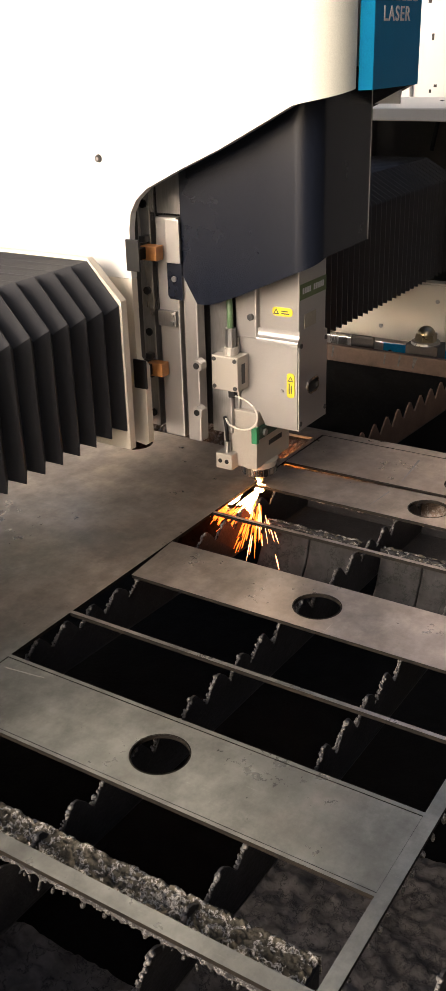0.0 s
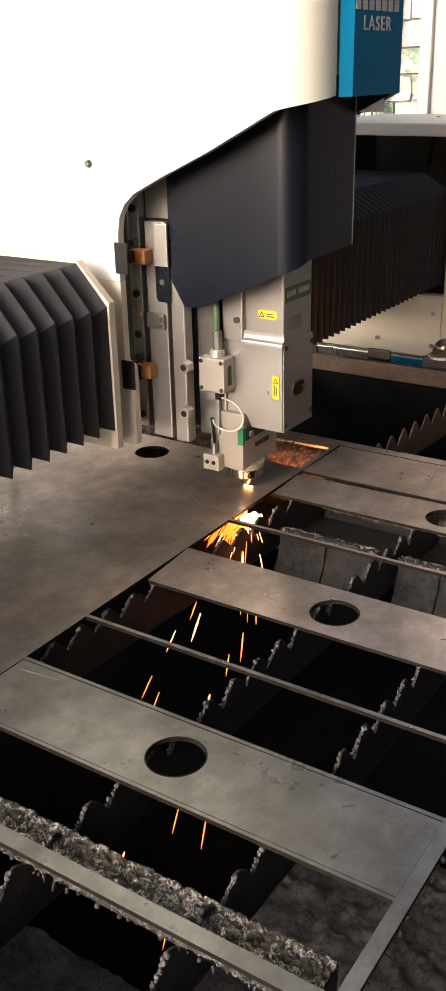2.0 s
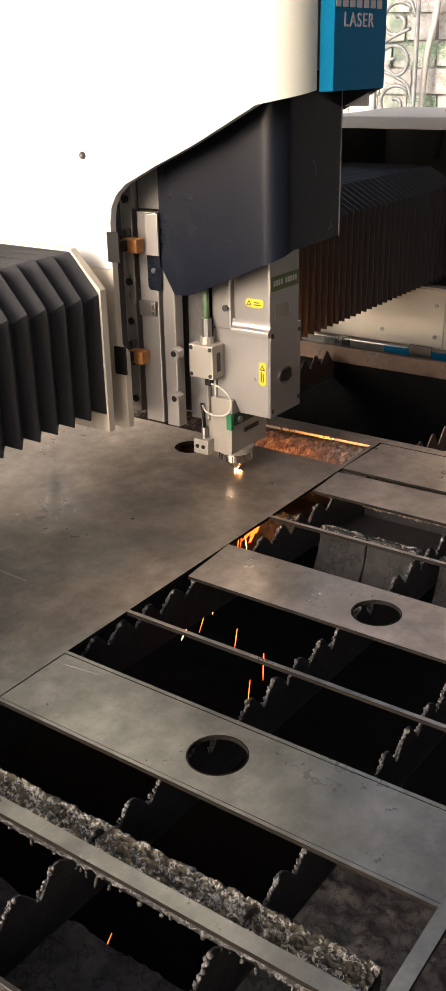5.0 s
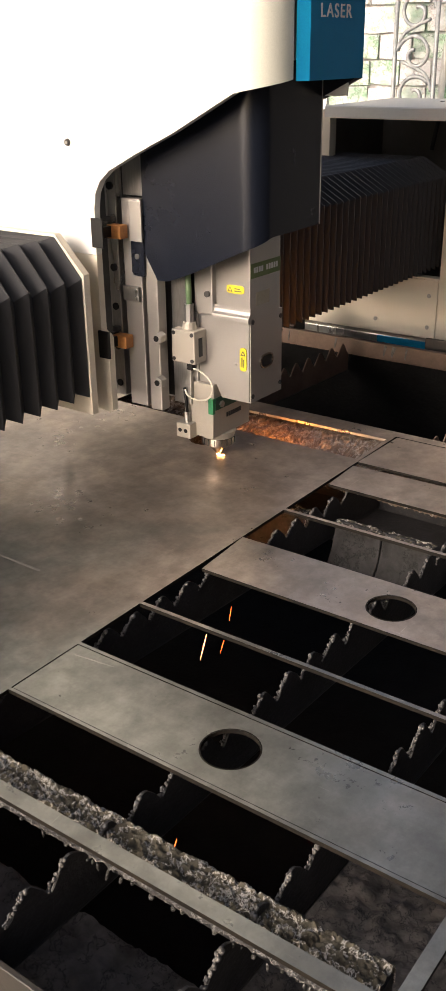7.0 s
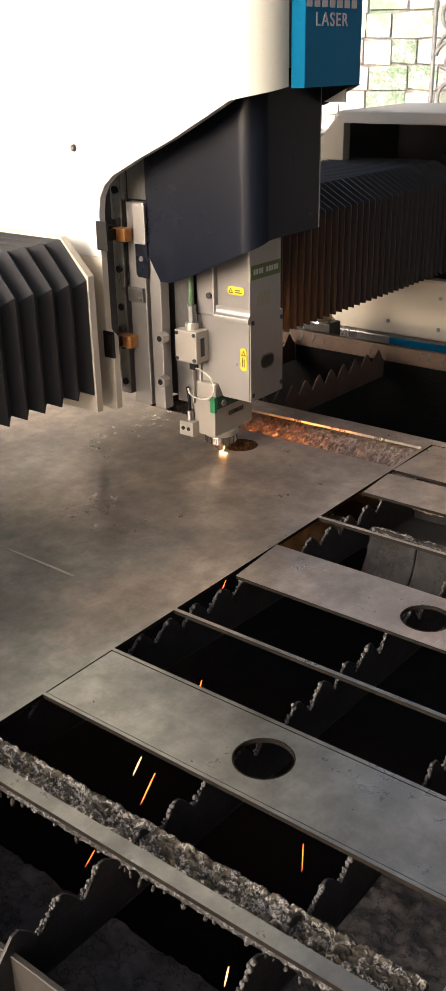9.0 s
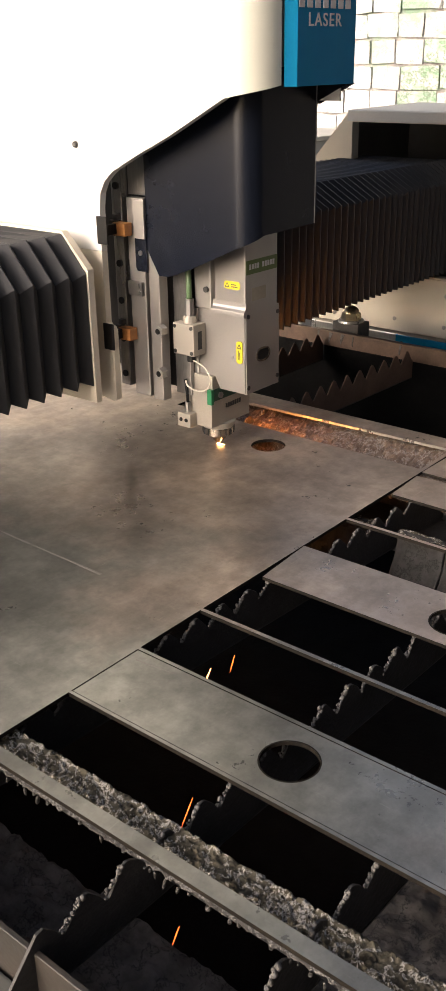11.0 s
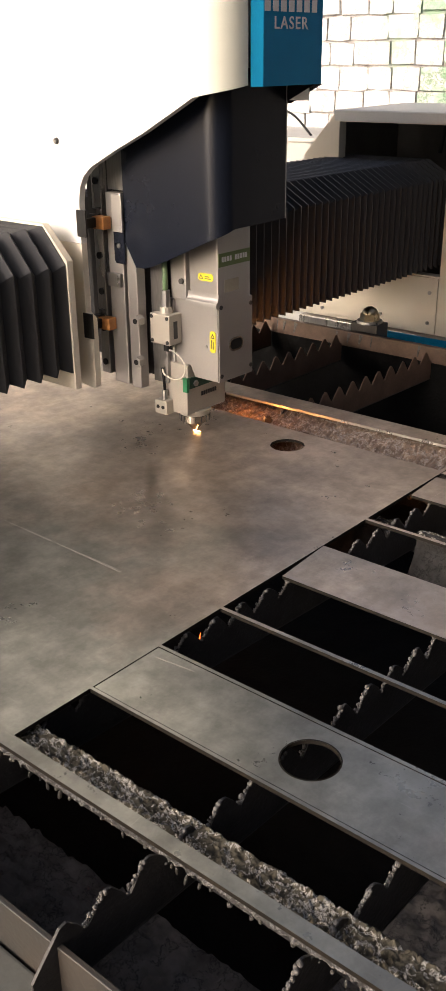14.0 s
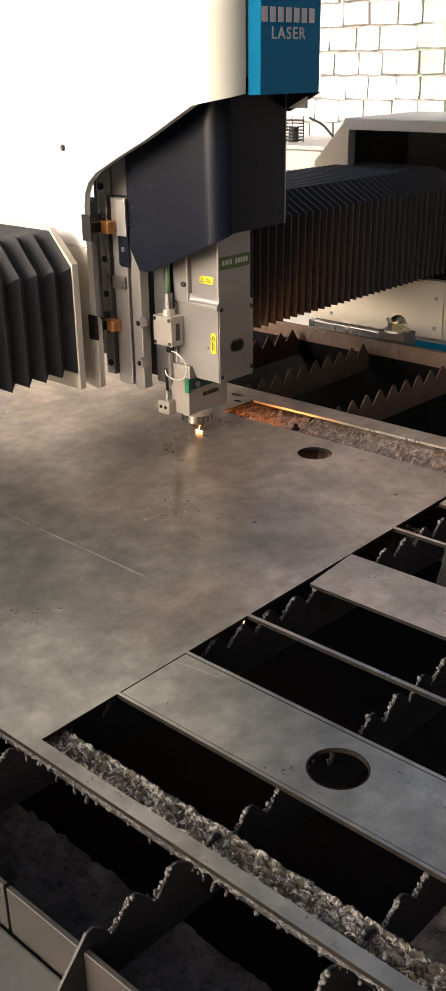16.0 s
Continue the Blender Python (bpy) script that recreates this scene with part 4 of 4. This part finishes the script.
def build_head(g):
    # main body of the cutting head with its parts
    prof = [(-0.055, 0.998), (0.045, 0.998), (0.06, 0.970), (0.142, 0.970), (0.142, 1.168), (0.055, 1.168), (0.0, 1.168), (-0.055, 1.15)]
    bm = flat([prof], 0.262, 0.128, "xz")
    es = [e for e in bm.edges if len(e.link_faces) == 2 and e.calc_face_angle(0) > 0.9]
    bmesh.ops.bevel(bm, geom=es, offset=0.003, segments=2, affect='EDGES')
    h = part("cutting_head", bm, ALU, g, "silver aluminium laser cutting head")
    up = part("upper_body", box(0.052, 0.142, 0.128, 0.25, 1.165, 1.40, 0.003), ALU, h)
    soft(part("ledge", flat([[(0.130, 1.158), (0.1185, 1.158), (0.1185, 1.167), (0.1195, 1.170), (0.1225, 1.1725), (0.1255, 1.1765), (0.127, 1.182), (0.1275, 1.190), (0.130, 1.190)]], 0.144, 0.045, "yz"), ALU, h, "shiny curved ledge"), 30)
    part("motor_block", box(0.0, 0.052, 0.135, 0.25, 1.15, 1.36, 0.004), ALU, h)
    lab = part("name_label", box(0.142, 0.1428, 0.131, 0.249, 1.255, 1.287), OLIVE, h, "olive green name label")
    for k in range(10):
        if k != 4:
            part("mark", box(0.1426, 0.1432, 0.142 + k * 0.0098, 0.149 + k * 0.0098, 1.266, 1.278), PRINT, lab)
    part("faded_label", box(0.142, 0.1426, 0.152, 0.205, 1.192, 1.222), mat("faded_label", (0.4, 0.36, 0.27), 0.5), h)
    # slot and screws on the front face
    def pill(cy, cz, r, half):
        return [(cy + half + r * math.cos(a), cz + r * math.sin(a)) for a in [radians(-90 + 22.5 * k) for k in range(9)]] + \
               [(cy - half + r * math.cos(a), cz + r * math.sin(a)) for a in [radians(90 + 22.5 * k) for k in range(9)]]
    slot = part("slot_rim", flat([pill(0.194, 1.058, 0.017, 0.010), pill(0.194, 1.058, 0.013, 0.010)], 0.141, 0.1445, "yz"), CHROME, h)
    # flat black pill stands in for the shade inside the slot
    part("slot", flat([pill(0.194, 1.058, 0.0132, 0.010)], 0.1405, 0.1426, "yz"), BLACK, slot)
    for y, z in ((0.138, 0.985), (0.252, 0.99), (0.252, 1.15), (0.138, 1.158)):
        part("screw", cyl((0.1425, y, z), 0.0055, 0.0055, 0.003, "x", 12), DARKSTEEL, h)
    # warning labels
    def pill_xz(cx, cz, r, hx, hz):
        return [(cx + hx + r * math.cos(a), cz + hz + r * math.sin(a)) for a in [radians(90 * k / 4) for k in range(5)]] + \
               [(cx - hx + r * math.cos(a), cz + hz + r * math.sin(a)) for a in [radians(90 + 90 * k / 4) for k in range(5)]] + \
               [(cx - hx + r * math.cos(a), cz - hz + r * math.sin(a)) for a in [radians(180 + 90 * k / 4) for k in range(5)]] + \
               [(cx + hx + r * math.cos(a), cz - hz + r * math.sin(a)) for a in [radians(270 + 90 * k / 4) for k in range(5)]]
    w1 = part("warning_label", flat([pill_xz(0.104, 1.229, 0.007, 0.0165, 0.002)], 0.1278, 0.1262, "xz"), YELLOW, h, "yellow warning label with a black triangle")
    part("triangle", flat([[(0.083, 1.2235), (0.097, 1.2235), (0.090, 1.2355)], [(0.0862, 1.2255), (0.0938, 1.2255), (0.090, 1.232)]], 0.1262, 0.1256, "xz"), INK, w1)
    for k in range(2):
        part("mark", box(0.102, 0.121 - 0.004 * k, 0.1256, 0.1262, 1.2245 + 0.005 * k, 1.227 + 0.005 * k), INK, w1)
    w2 = part("warning_label", flat([pill_xz(0.124, 1.072, 0.007, 0.0022, 0.020)], 0.1278, 0.1262, "xz"), YELLOW, h, "yellow warning label with a black triangle")
    part("triangle", flat([[(0.117, 1.081), (0.131, 1.081), (0.124, 1.093)], [(0.1202, 1.083), (0.1278, 1.083), (0.124, 1.0895)]], 0.1262, 0.1256, "xz"), INK, w2)
    for k in range(2):
        part("mark", box(0.1198 + 0.005 * k, 0.1223 + 0.005 * k, 0.1256, 0.1262, 1.054, 1.077 - 0.004 * k), INK, w2)
    part("screw", cyl((0.103, 0.126, 1.057), 0.004, 0.004, 0.003, "y", 10), STEEL, h)
    # back column, small plates and stand-offs at the side
    part("column", box(-0.006, 0.045, 0.120, 0.14, 1.165, 1.30, 0.003), ALU, h)
    part("screw", cyl((0.033, 0.117, 1.212), 0.007, 0.007, 0.006, "y", 12), DARKSTEEL, h)
    part("side_plate", box(-0.062, -0.001, 0.1215, 0.134, 0.985, 1.163, 0.004), ALU, h)
    for x, z in ((-0.060, 1.112), (-0.063, 1.006)):
        hx = part("standoff", cyl((x, 0.055, z), 0.0145, 0.0145, 0.022, "y", 6, 0.001), ALU, h, "hexagonal stand-off")
        # black disc carries the shade of the hole
        part("bore", cyl((x, 0.0435, z), 0.007, 0.007, 0.002, "y", 12), BLACK, hx)
    # sensor box with plug and cable
    sb = part("sensor_box", box(-0.046, 0.020, 0.082, 0.128, 1.053, 1.130, 0.003), CABLEGREY, h, "beige sensor box with four screws")
    for x in (-0.039, 0.013):
        for z in (1.061, 1.122):
            part("screw", cyl((x, 0.0815, z), 0.0048, 0.0048, 0.003, "y", 10), DARKSTEEL, sb)
    part("label", box(0.0195, 0.0206, 0.098, 0.112, 1.068, 1.112), INK, sb)
    part("plug", cyl((-0.010, 0.105, 1.138), 0.017, 0.015, 0.016, "z", 12), CABLEGREY, sb)
    part("plug_collar", cyl((-0.010, 0.105, 1.166), 0.0115, 0.0115, 0.042, "z", 8), STEEL, sb)
    tube("hose", [(-0.010, 0.105, 1.186), (-0.011, 0.106, 1.22), (-0.016, 0.108, 1.30)], 0.007, GREENHOSE, sb, "green hose")
    part("elbow_plug", box(-0.012, 0.004, 0.092, 0.108, 1.034, 1.054, 0.003), BLACK, sb)
    tube("cable", smooth_line([(0.0, 0.098, 1.038), (0.02, 0.094, 1.038), (0.048, 0.092, 1.026), (0.062, 0.092, 1.002), (0.05, 0.092, 0.976), (0.02, 0.092, 0.966), (-0.010, 0.092, 0.972), (-0.020, 0.094, 0.985)]), 0.0021, CABLE, sb, "pale looped cable")
    # round boss, neck, lower blocks and nozzle
    nk = part("neck", box(-0.042, 0.046, 0.117, 0.262, 0.905, 1.0, 0.003), CABLEGREY, h, "cream neck of the cutting head")
    bm = flat([[(-0.018, 0.868), (0.046, 0.868), (0.048, 0.958), (-0.018, 0.958)]], 0.262, 0.113, "xz")
    part("lower_block", bm, CABLEGREY, nk)
    for k in range(7):
        part("mark", box(0.047, 0.0486, 0.166 + 0.0088 * k, 0.172 + 0.0088 * k, 0.909, 0.920), INK, nk)
    part("green_block", box(0.036, 0.050, 0.108, 0.118, 0.930, 0.968, 0.001), GREEN, nk, "green plastic block")
    part("green_side", box(0.046, 0.051, 0.118, 0.240, 0.938, 0.966), DARKGREEN, nk)
    part("bolt", cyl((0.053, 0.140, 0.950), 0.008, 0.008, 0.006, "x", 6), STEEL, nk)
    cb = part("connector_block", box(-0.046, -0.004, 0.088, 0.120, 0.864, 0.901, 0.003), CABLEGREY, nk)
    # black discs take the place of two shaded holes
    for x in (-0.034, -0.017):
        part("bore", cyl((x, 0.0875, 0.883), 0.005, 0.005, 0.002, "y", 12), BLACK, cb)
    part("connector", cyl((-0.024, 0.105, 0.913), 0.008, 0.008, 0.026, "z", 10), STEEL, cb)
    tube("lead", [(-0.024, 0.105, 0.925), (-0.025, 0.104, 0.95), (-0.028, 0.102, 0.985)], 0.004, BLACK, cb)
    part("taper", cyl((0.016, 0.174, 0.862), 0.039, 0.044, 0.016, "z", 32), CABLEGREY, nk)
    ring = part("nozzle_ring", cyl((0.016, 0.174, 0.845), 0.040, 0.040, 0.020, "z", 40, 0.002), CHROME, nk, "bright metal nozzle ring")
    # dark raised bars give the ring's grooves their shade
    for k in range(16):
        a = 2 * math.pi * k / 16
        bmk = box(-0.0007, 0.0007, -0.001, 0.001, -0.008, 0.008)
        bmesh.ops.transform(bmk, matrix=Matrix.Translation((0.016 + 0.0402 * math.cos(a), 0.174 + 0.0402 * math.sin(a), 0.845)) @ Matrix.Rotation(a + math.pi / 2, 4, 'Z'), verts=bmk.verts)
        part("groove", bmk, DARKSTEEL, ring)
    part("nozzle", cyl((0.016, 0.174, 0.821), 0.007, 0.030, 0.026, "z", 32), CHROME, nk, "tapered nozzle tip")
    return h


# ---- sparks ----
def spindle(bm, a, b, r, n=6):
    a, b = Vector(a), Vector(b)
    d = (b - a).normalized()
    s1 = d.orthogonal().normalized()
    s2 = d.cross(s1)
    rings = []
    for f, rr in ((0.0, 0.5), (0.35, 1.0), (0.75, 0.7)):
        rings.append([bm.verts.new(a + (b - a) * f + rr * r * (math.cos(2 * math.pi * k / n) * s1 + math.sin(2 * math.pi * k / n) * s2)) for k in range(n)])
    end = bm.verts.new(b)
    for p, q in zip(rings, rings[1:]):
        for k in range(n):
            bm.faces.new((p[k], p[(k + 1) % n], q[(k + 1) % n], q[k]))
    for k in range(n):
        bm.faces.new((rings[-1][k], rings[-1][(k + 1) % n], end))
    bm.faces.new(rings[0])


NOZZLE = (0.016, 0.174, TOP)


def build_jet():
    j = empty("spark_jet", "white-hot molten spark jet below the cutting point", "sparks")
    rnd = random.Random(21)
    x, y, z = NOZZLE
    o = Vector((x, y, z - 0.013))

    def fan(count, lean, drop, length, start, r):
        bm = bmesh.new()
        for k in range(count):
            d = Vector((rnd.uniform(*lean), -1, -rnd.uniform(*drop))).normalized()
            L = rnd.uniform(*length)
            spindle(bm, o + d * L * rnd.uniform(*start), o + d * L, rnd.uniform(*r), 5)
        return bm
    bm = fan(34, (-0.22, 0.30), (0.12, 0.5), (0.03, 0.10), (0.0, 0.35), (0.002, 0.0055))
    bmesh.ops.create_icosphere(bm, subdivisions=2, radius=0.010, matrix=Matrix.Translation(o) @ Matrix.Diagonal((1.2, 1.2, 0.6, 1)))
    tagged(part("flare", bm, HOT, j, "white-hot flare", smooth=True), kind="stuff")
    tagged(part("flame_tongues", fan(80, (-0.30, 0.65), (0.12, 0.7), (0.06, 0.19), (0.35, 0.85), (0.0008, 0.0026)), TONGUE, j, "orange flame tongues"), kind="stuff")
    tagged(part("trailing_spray", fan(18, (0.30, 0.95), (0.08, 0.35), (0.10, 0.30), (0.45, 0.9), (0.0006, 0.0015)), SPARK_HOT, j, "long yellow streaks trailing from the cut"), kind="stuff")
    # emitters added out of sight below the slot's near edge, lighting the slag
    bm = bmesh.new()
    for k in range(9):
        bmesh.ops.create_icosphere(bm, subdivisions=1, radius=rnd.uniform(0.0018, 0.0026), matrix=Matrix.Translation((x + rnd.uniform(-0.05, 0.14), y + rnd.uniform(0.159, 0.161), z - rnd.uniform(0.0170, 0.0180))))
    tagged(part("hidden_glow_drops", bm, SLAG_GLOW, j, "hidden glowing drops, added to light the slag orange"), kind="stuff")
    bm = bmesh.new()
    for a in range(0, 360, 40):
        L = rnd.uniform(0.003, 0.006) if a != 0 else 0.02
        spindle(bm, (x, y, z + 0.002), (x + L * math.cos(radians(a)), y + L * math.sin(radians(a)), z + 0.0035), 0.0018)
    spindle(bm, (x, y, z), (x + 0.001, y - 0.001, z + 0.004), 0.003)
    part("cut_flame", bm, HOT, j, "bright flame at the cutting point")
    return j


def build_splash():
    """Where the jet strikes the first slat: a molten knot with short spikes."""
    sp = empty("molten_splash", "white-hot molten splash on a support slat", "sparks")
    rnd = random.Random(5)
    bm = bmesh.new()
    for k in range(7):
        bmesh.ops.create_icosphere(bm, subdivisions=2, radius=rnd.uniform(0.006, 0.013), matrix=Matrix.Translation((rnd.uniform(-0.004, 0.013), rnd.uniform(-0.018, 0.012), rnd.uniform(-0.006, 0.004))))
    for k in range(22):
        a = rnd.uniform(0, 2 * math.pi)
        L = rnd.uniform(0.012, 0.030)
        spindle(bm, (0, 0, 0), (0.004 + 0.7 * L * abs(math.cos(a)), L * math.sin(a) * 1.4, -0.4 * L * rnd.random()), rnd.uniform(0.0012, 0.003), 5)
    part("knot", bm, HOT, sp, "white-hot knot", smooth=True)
    bm = bmesh.new()
    for k in range(26):
        d = Vector((rnd.uniform(-0.5, 0.35), -1, rnd.uniform(-0.7, -0.1))).normalized()
        L = rnd.uniform(0.03, 0.10)
        spindle(bm, d * L * rnd.uniform(0.3, 0.7), d * L, rnd.uniform(0.001, 0.0035), 5)
    tagged(part("flame_tongues", bm, TONGUE, sp, "orange flame tongues"), kind="stuff")
    return sp


# where the splash sits as the cut moves on
SPLASH = [(0, -0.03, 0.12), (0.5, -0.01, 0.085), (1, 0.012, 0.07), (2, 0.014, 0.06), (3, 0.010, 0.055), (3.5, 0.0, 0.05), (4, -0.018, 0.045), (4.5, -0.03, 0.04), (7, -0.10, 0.03), (16, -0.5, 0.03)]
SPARKS = []


def build_sparks():
    rnd = random.Random(33)
    for k in range(120):
        speed, lean, rise = rnd.uniform(1.7, 2.7), rnd.uniform(0.0, 0.6), rnd.uniform(-0.35, 0.1)
        L = rnd.uniform(0.025, 0.07)
        mid = Vector((lean * speed, -speed, rise - 1.6)).normalized()
        bm = bmesh.new()
        spindle(bm, -mid * L / 2, mid * L / 2, rnd.uniform(0.0007, 0.0016) if k % 3 else rnd.uniform(0.0014, 0.0022))
        ob = part("spark", bm, SPARK_HOT if k % 3 == 0 else SPARK)
        tagged(ob, "glowing orange spark flying below the sheet", "spark", "cutting sparks")
        SPARKS.append((ob, speed, lean, rise, rnd.uniform(0, 0.5), rnd.uniform(0.42, 0.62), k))


def share_thrown(t):
    """The share of sparks that fly clear of the slats, as the cut moves away from the openings."""
    return float(np.interp(t, [0.0, 0.15, 0.3, 1.0, 1.4, 3.0, 3.8, 4.7, 7.0, 9.0, 11.0, 13.0, 16.0], [0.0, 0.0, 0.5, 0.9, 0.5, 0.6, 0.3, 0.28, 0.16, 0.16, 0.07, 0.04, 0.04]))


def spark_rows(speed, lean, rise, phase, period, seed):
    """Thrown from the cutting point, falling through the bed, then carried back under the tray for the next throw."""
    rnd = random.Random(seed)
    rows, t = [], -phase
    live = period * 0.74
    low = 0.02
    while t < 16.6:
        x0 = float(np.interp(max(t, 0), [r[0] for r in TRAVEL], [r[1] for r in TRAVEL])) + NOZZLE[0]
        slant = lean + 0.045 * max(t, 0)
        if rnd.random() < share_thrown(t):
            for f in (0.0, 0.25, 0.5, 0.75, 1.0):
                s = live * f
                rows.append((t + s, pose(x0 + slant * speed * s, max(NOZZLE[1] - speed * s, -1.1), 0.775 + rise * s - 3.2 * s * s)))
            end = rows[-1][1].translation
            rows.append((t + period * 0.80, pose(end.x, end.y, low)))
        else:
            rows.append((t, pose(x0, NOZZLE[1], low)))
        rows.append((t + period * 0.94, pose(x0, NOZZLE[1], low)))
        t += period
    inside = [r for r in rows if 0 <= r[0] <= 16]
    return [(0, inside[0][1])] + [r for r in inside if 0.02 < r[0] < 15.98] + [(16, inside[-1][1])]


def motions():
    gantry_rows = [(t, pose(dx, 0, 0)) for t, dx in TRAVEL]
    walk(gantry, gantry_rows)
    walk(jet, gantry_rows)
    walk(splash, [(t, pose(x, y, 0.783)) for t, x, y in SPLASH])
    for ob, *throw in SPARKS:
        walk(ob, spark_rows(*throw))


build_sheet()
steel_strip([(0.001, 0.327), (0.743, 0.327), (0.743, 0.527), (0.006, 0.527)], (0.43, 0.40), "grey steel strip with a round hole beside the long slot", [((0.284, 0.49), (0.297, 0.35), 0.003)])
steel_strip([(0.010, 0.172), (0.743, 0.168), (0.743, 0.322), (0.003, 0.300)], (0.405, 0.243), "grey steel strip with a round hole, lying slightly askew", [((0.294, 0.285), (0.285, 0.20), 0.0018)])
steel_strip([(0.013, -0.315), (0.743, -0.317), (0.743, -0.157), (0.001, -0.160)], (0.38, -0.241), "grey steel strip with a round hole, loose between two openings")
steel_strip([(0.002, -0.7955), (0.7445, -0.7955), (0.7445, -0.6475), (0.002, -0.6475)], (0.37, -0.7205), "grey steel strip with a round hole, bluish sheen", [((0.02, -0.671), (0.096, -0.662), 0.0014)])
drips = tagged(part("slag_drips", build_bed(), DRIP, smooth=True), "pale slag drips hanging under the sheet edge", "slag", kind="stuff")
bed = build_frame()
gantry = build_gantry()
head = build_head(gantry)
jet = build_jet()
splash = build_splash()
build_sparks()
for nut_x in (-1.68, -0.862, -0.045, 0.77):
    mounting_nut(nut_x)
build_background()
build_bricks()
motions()
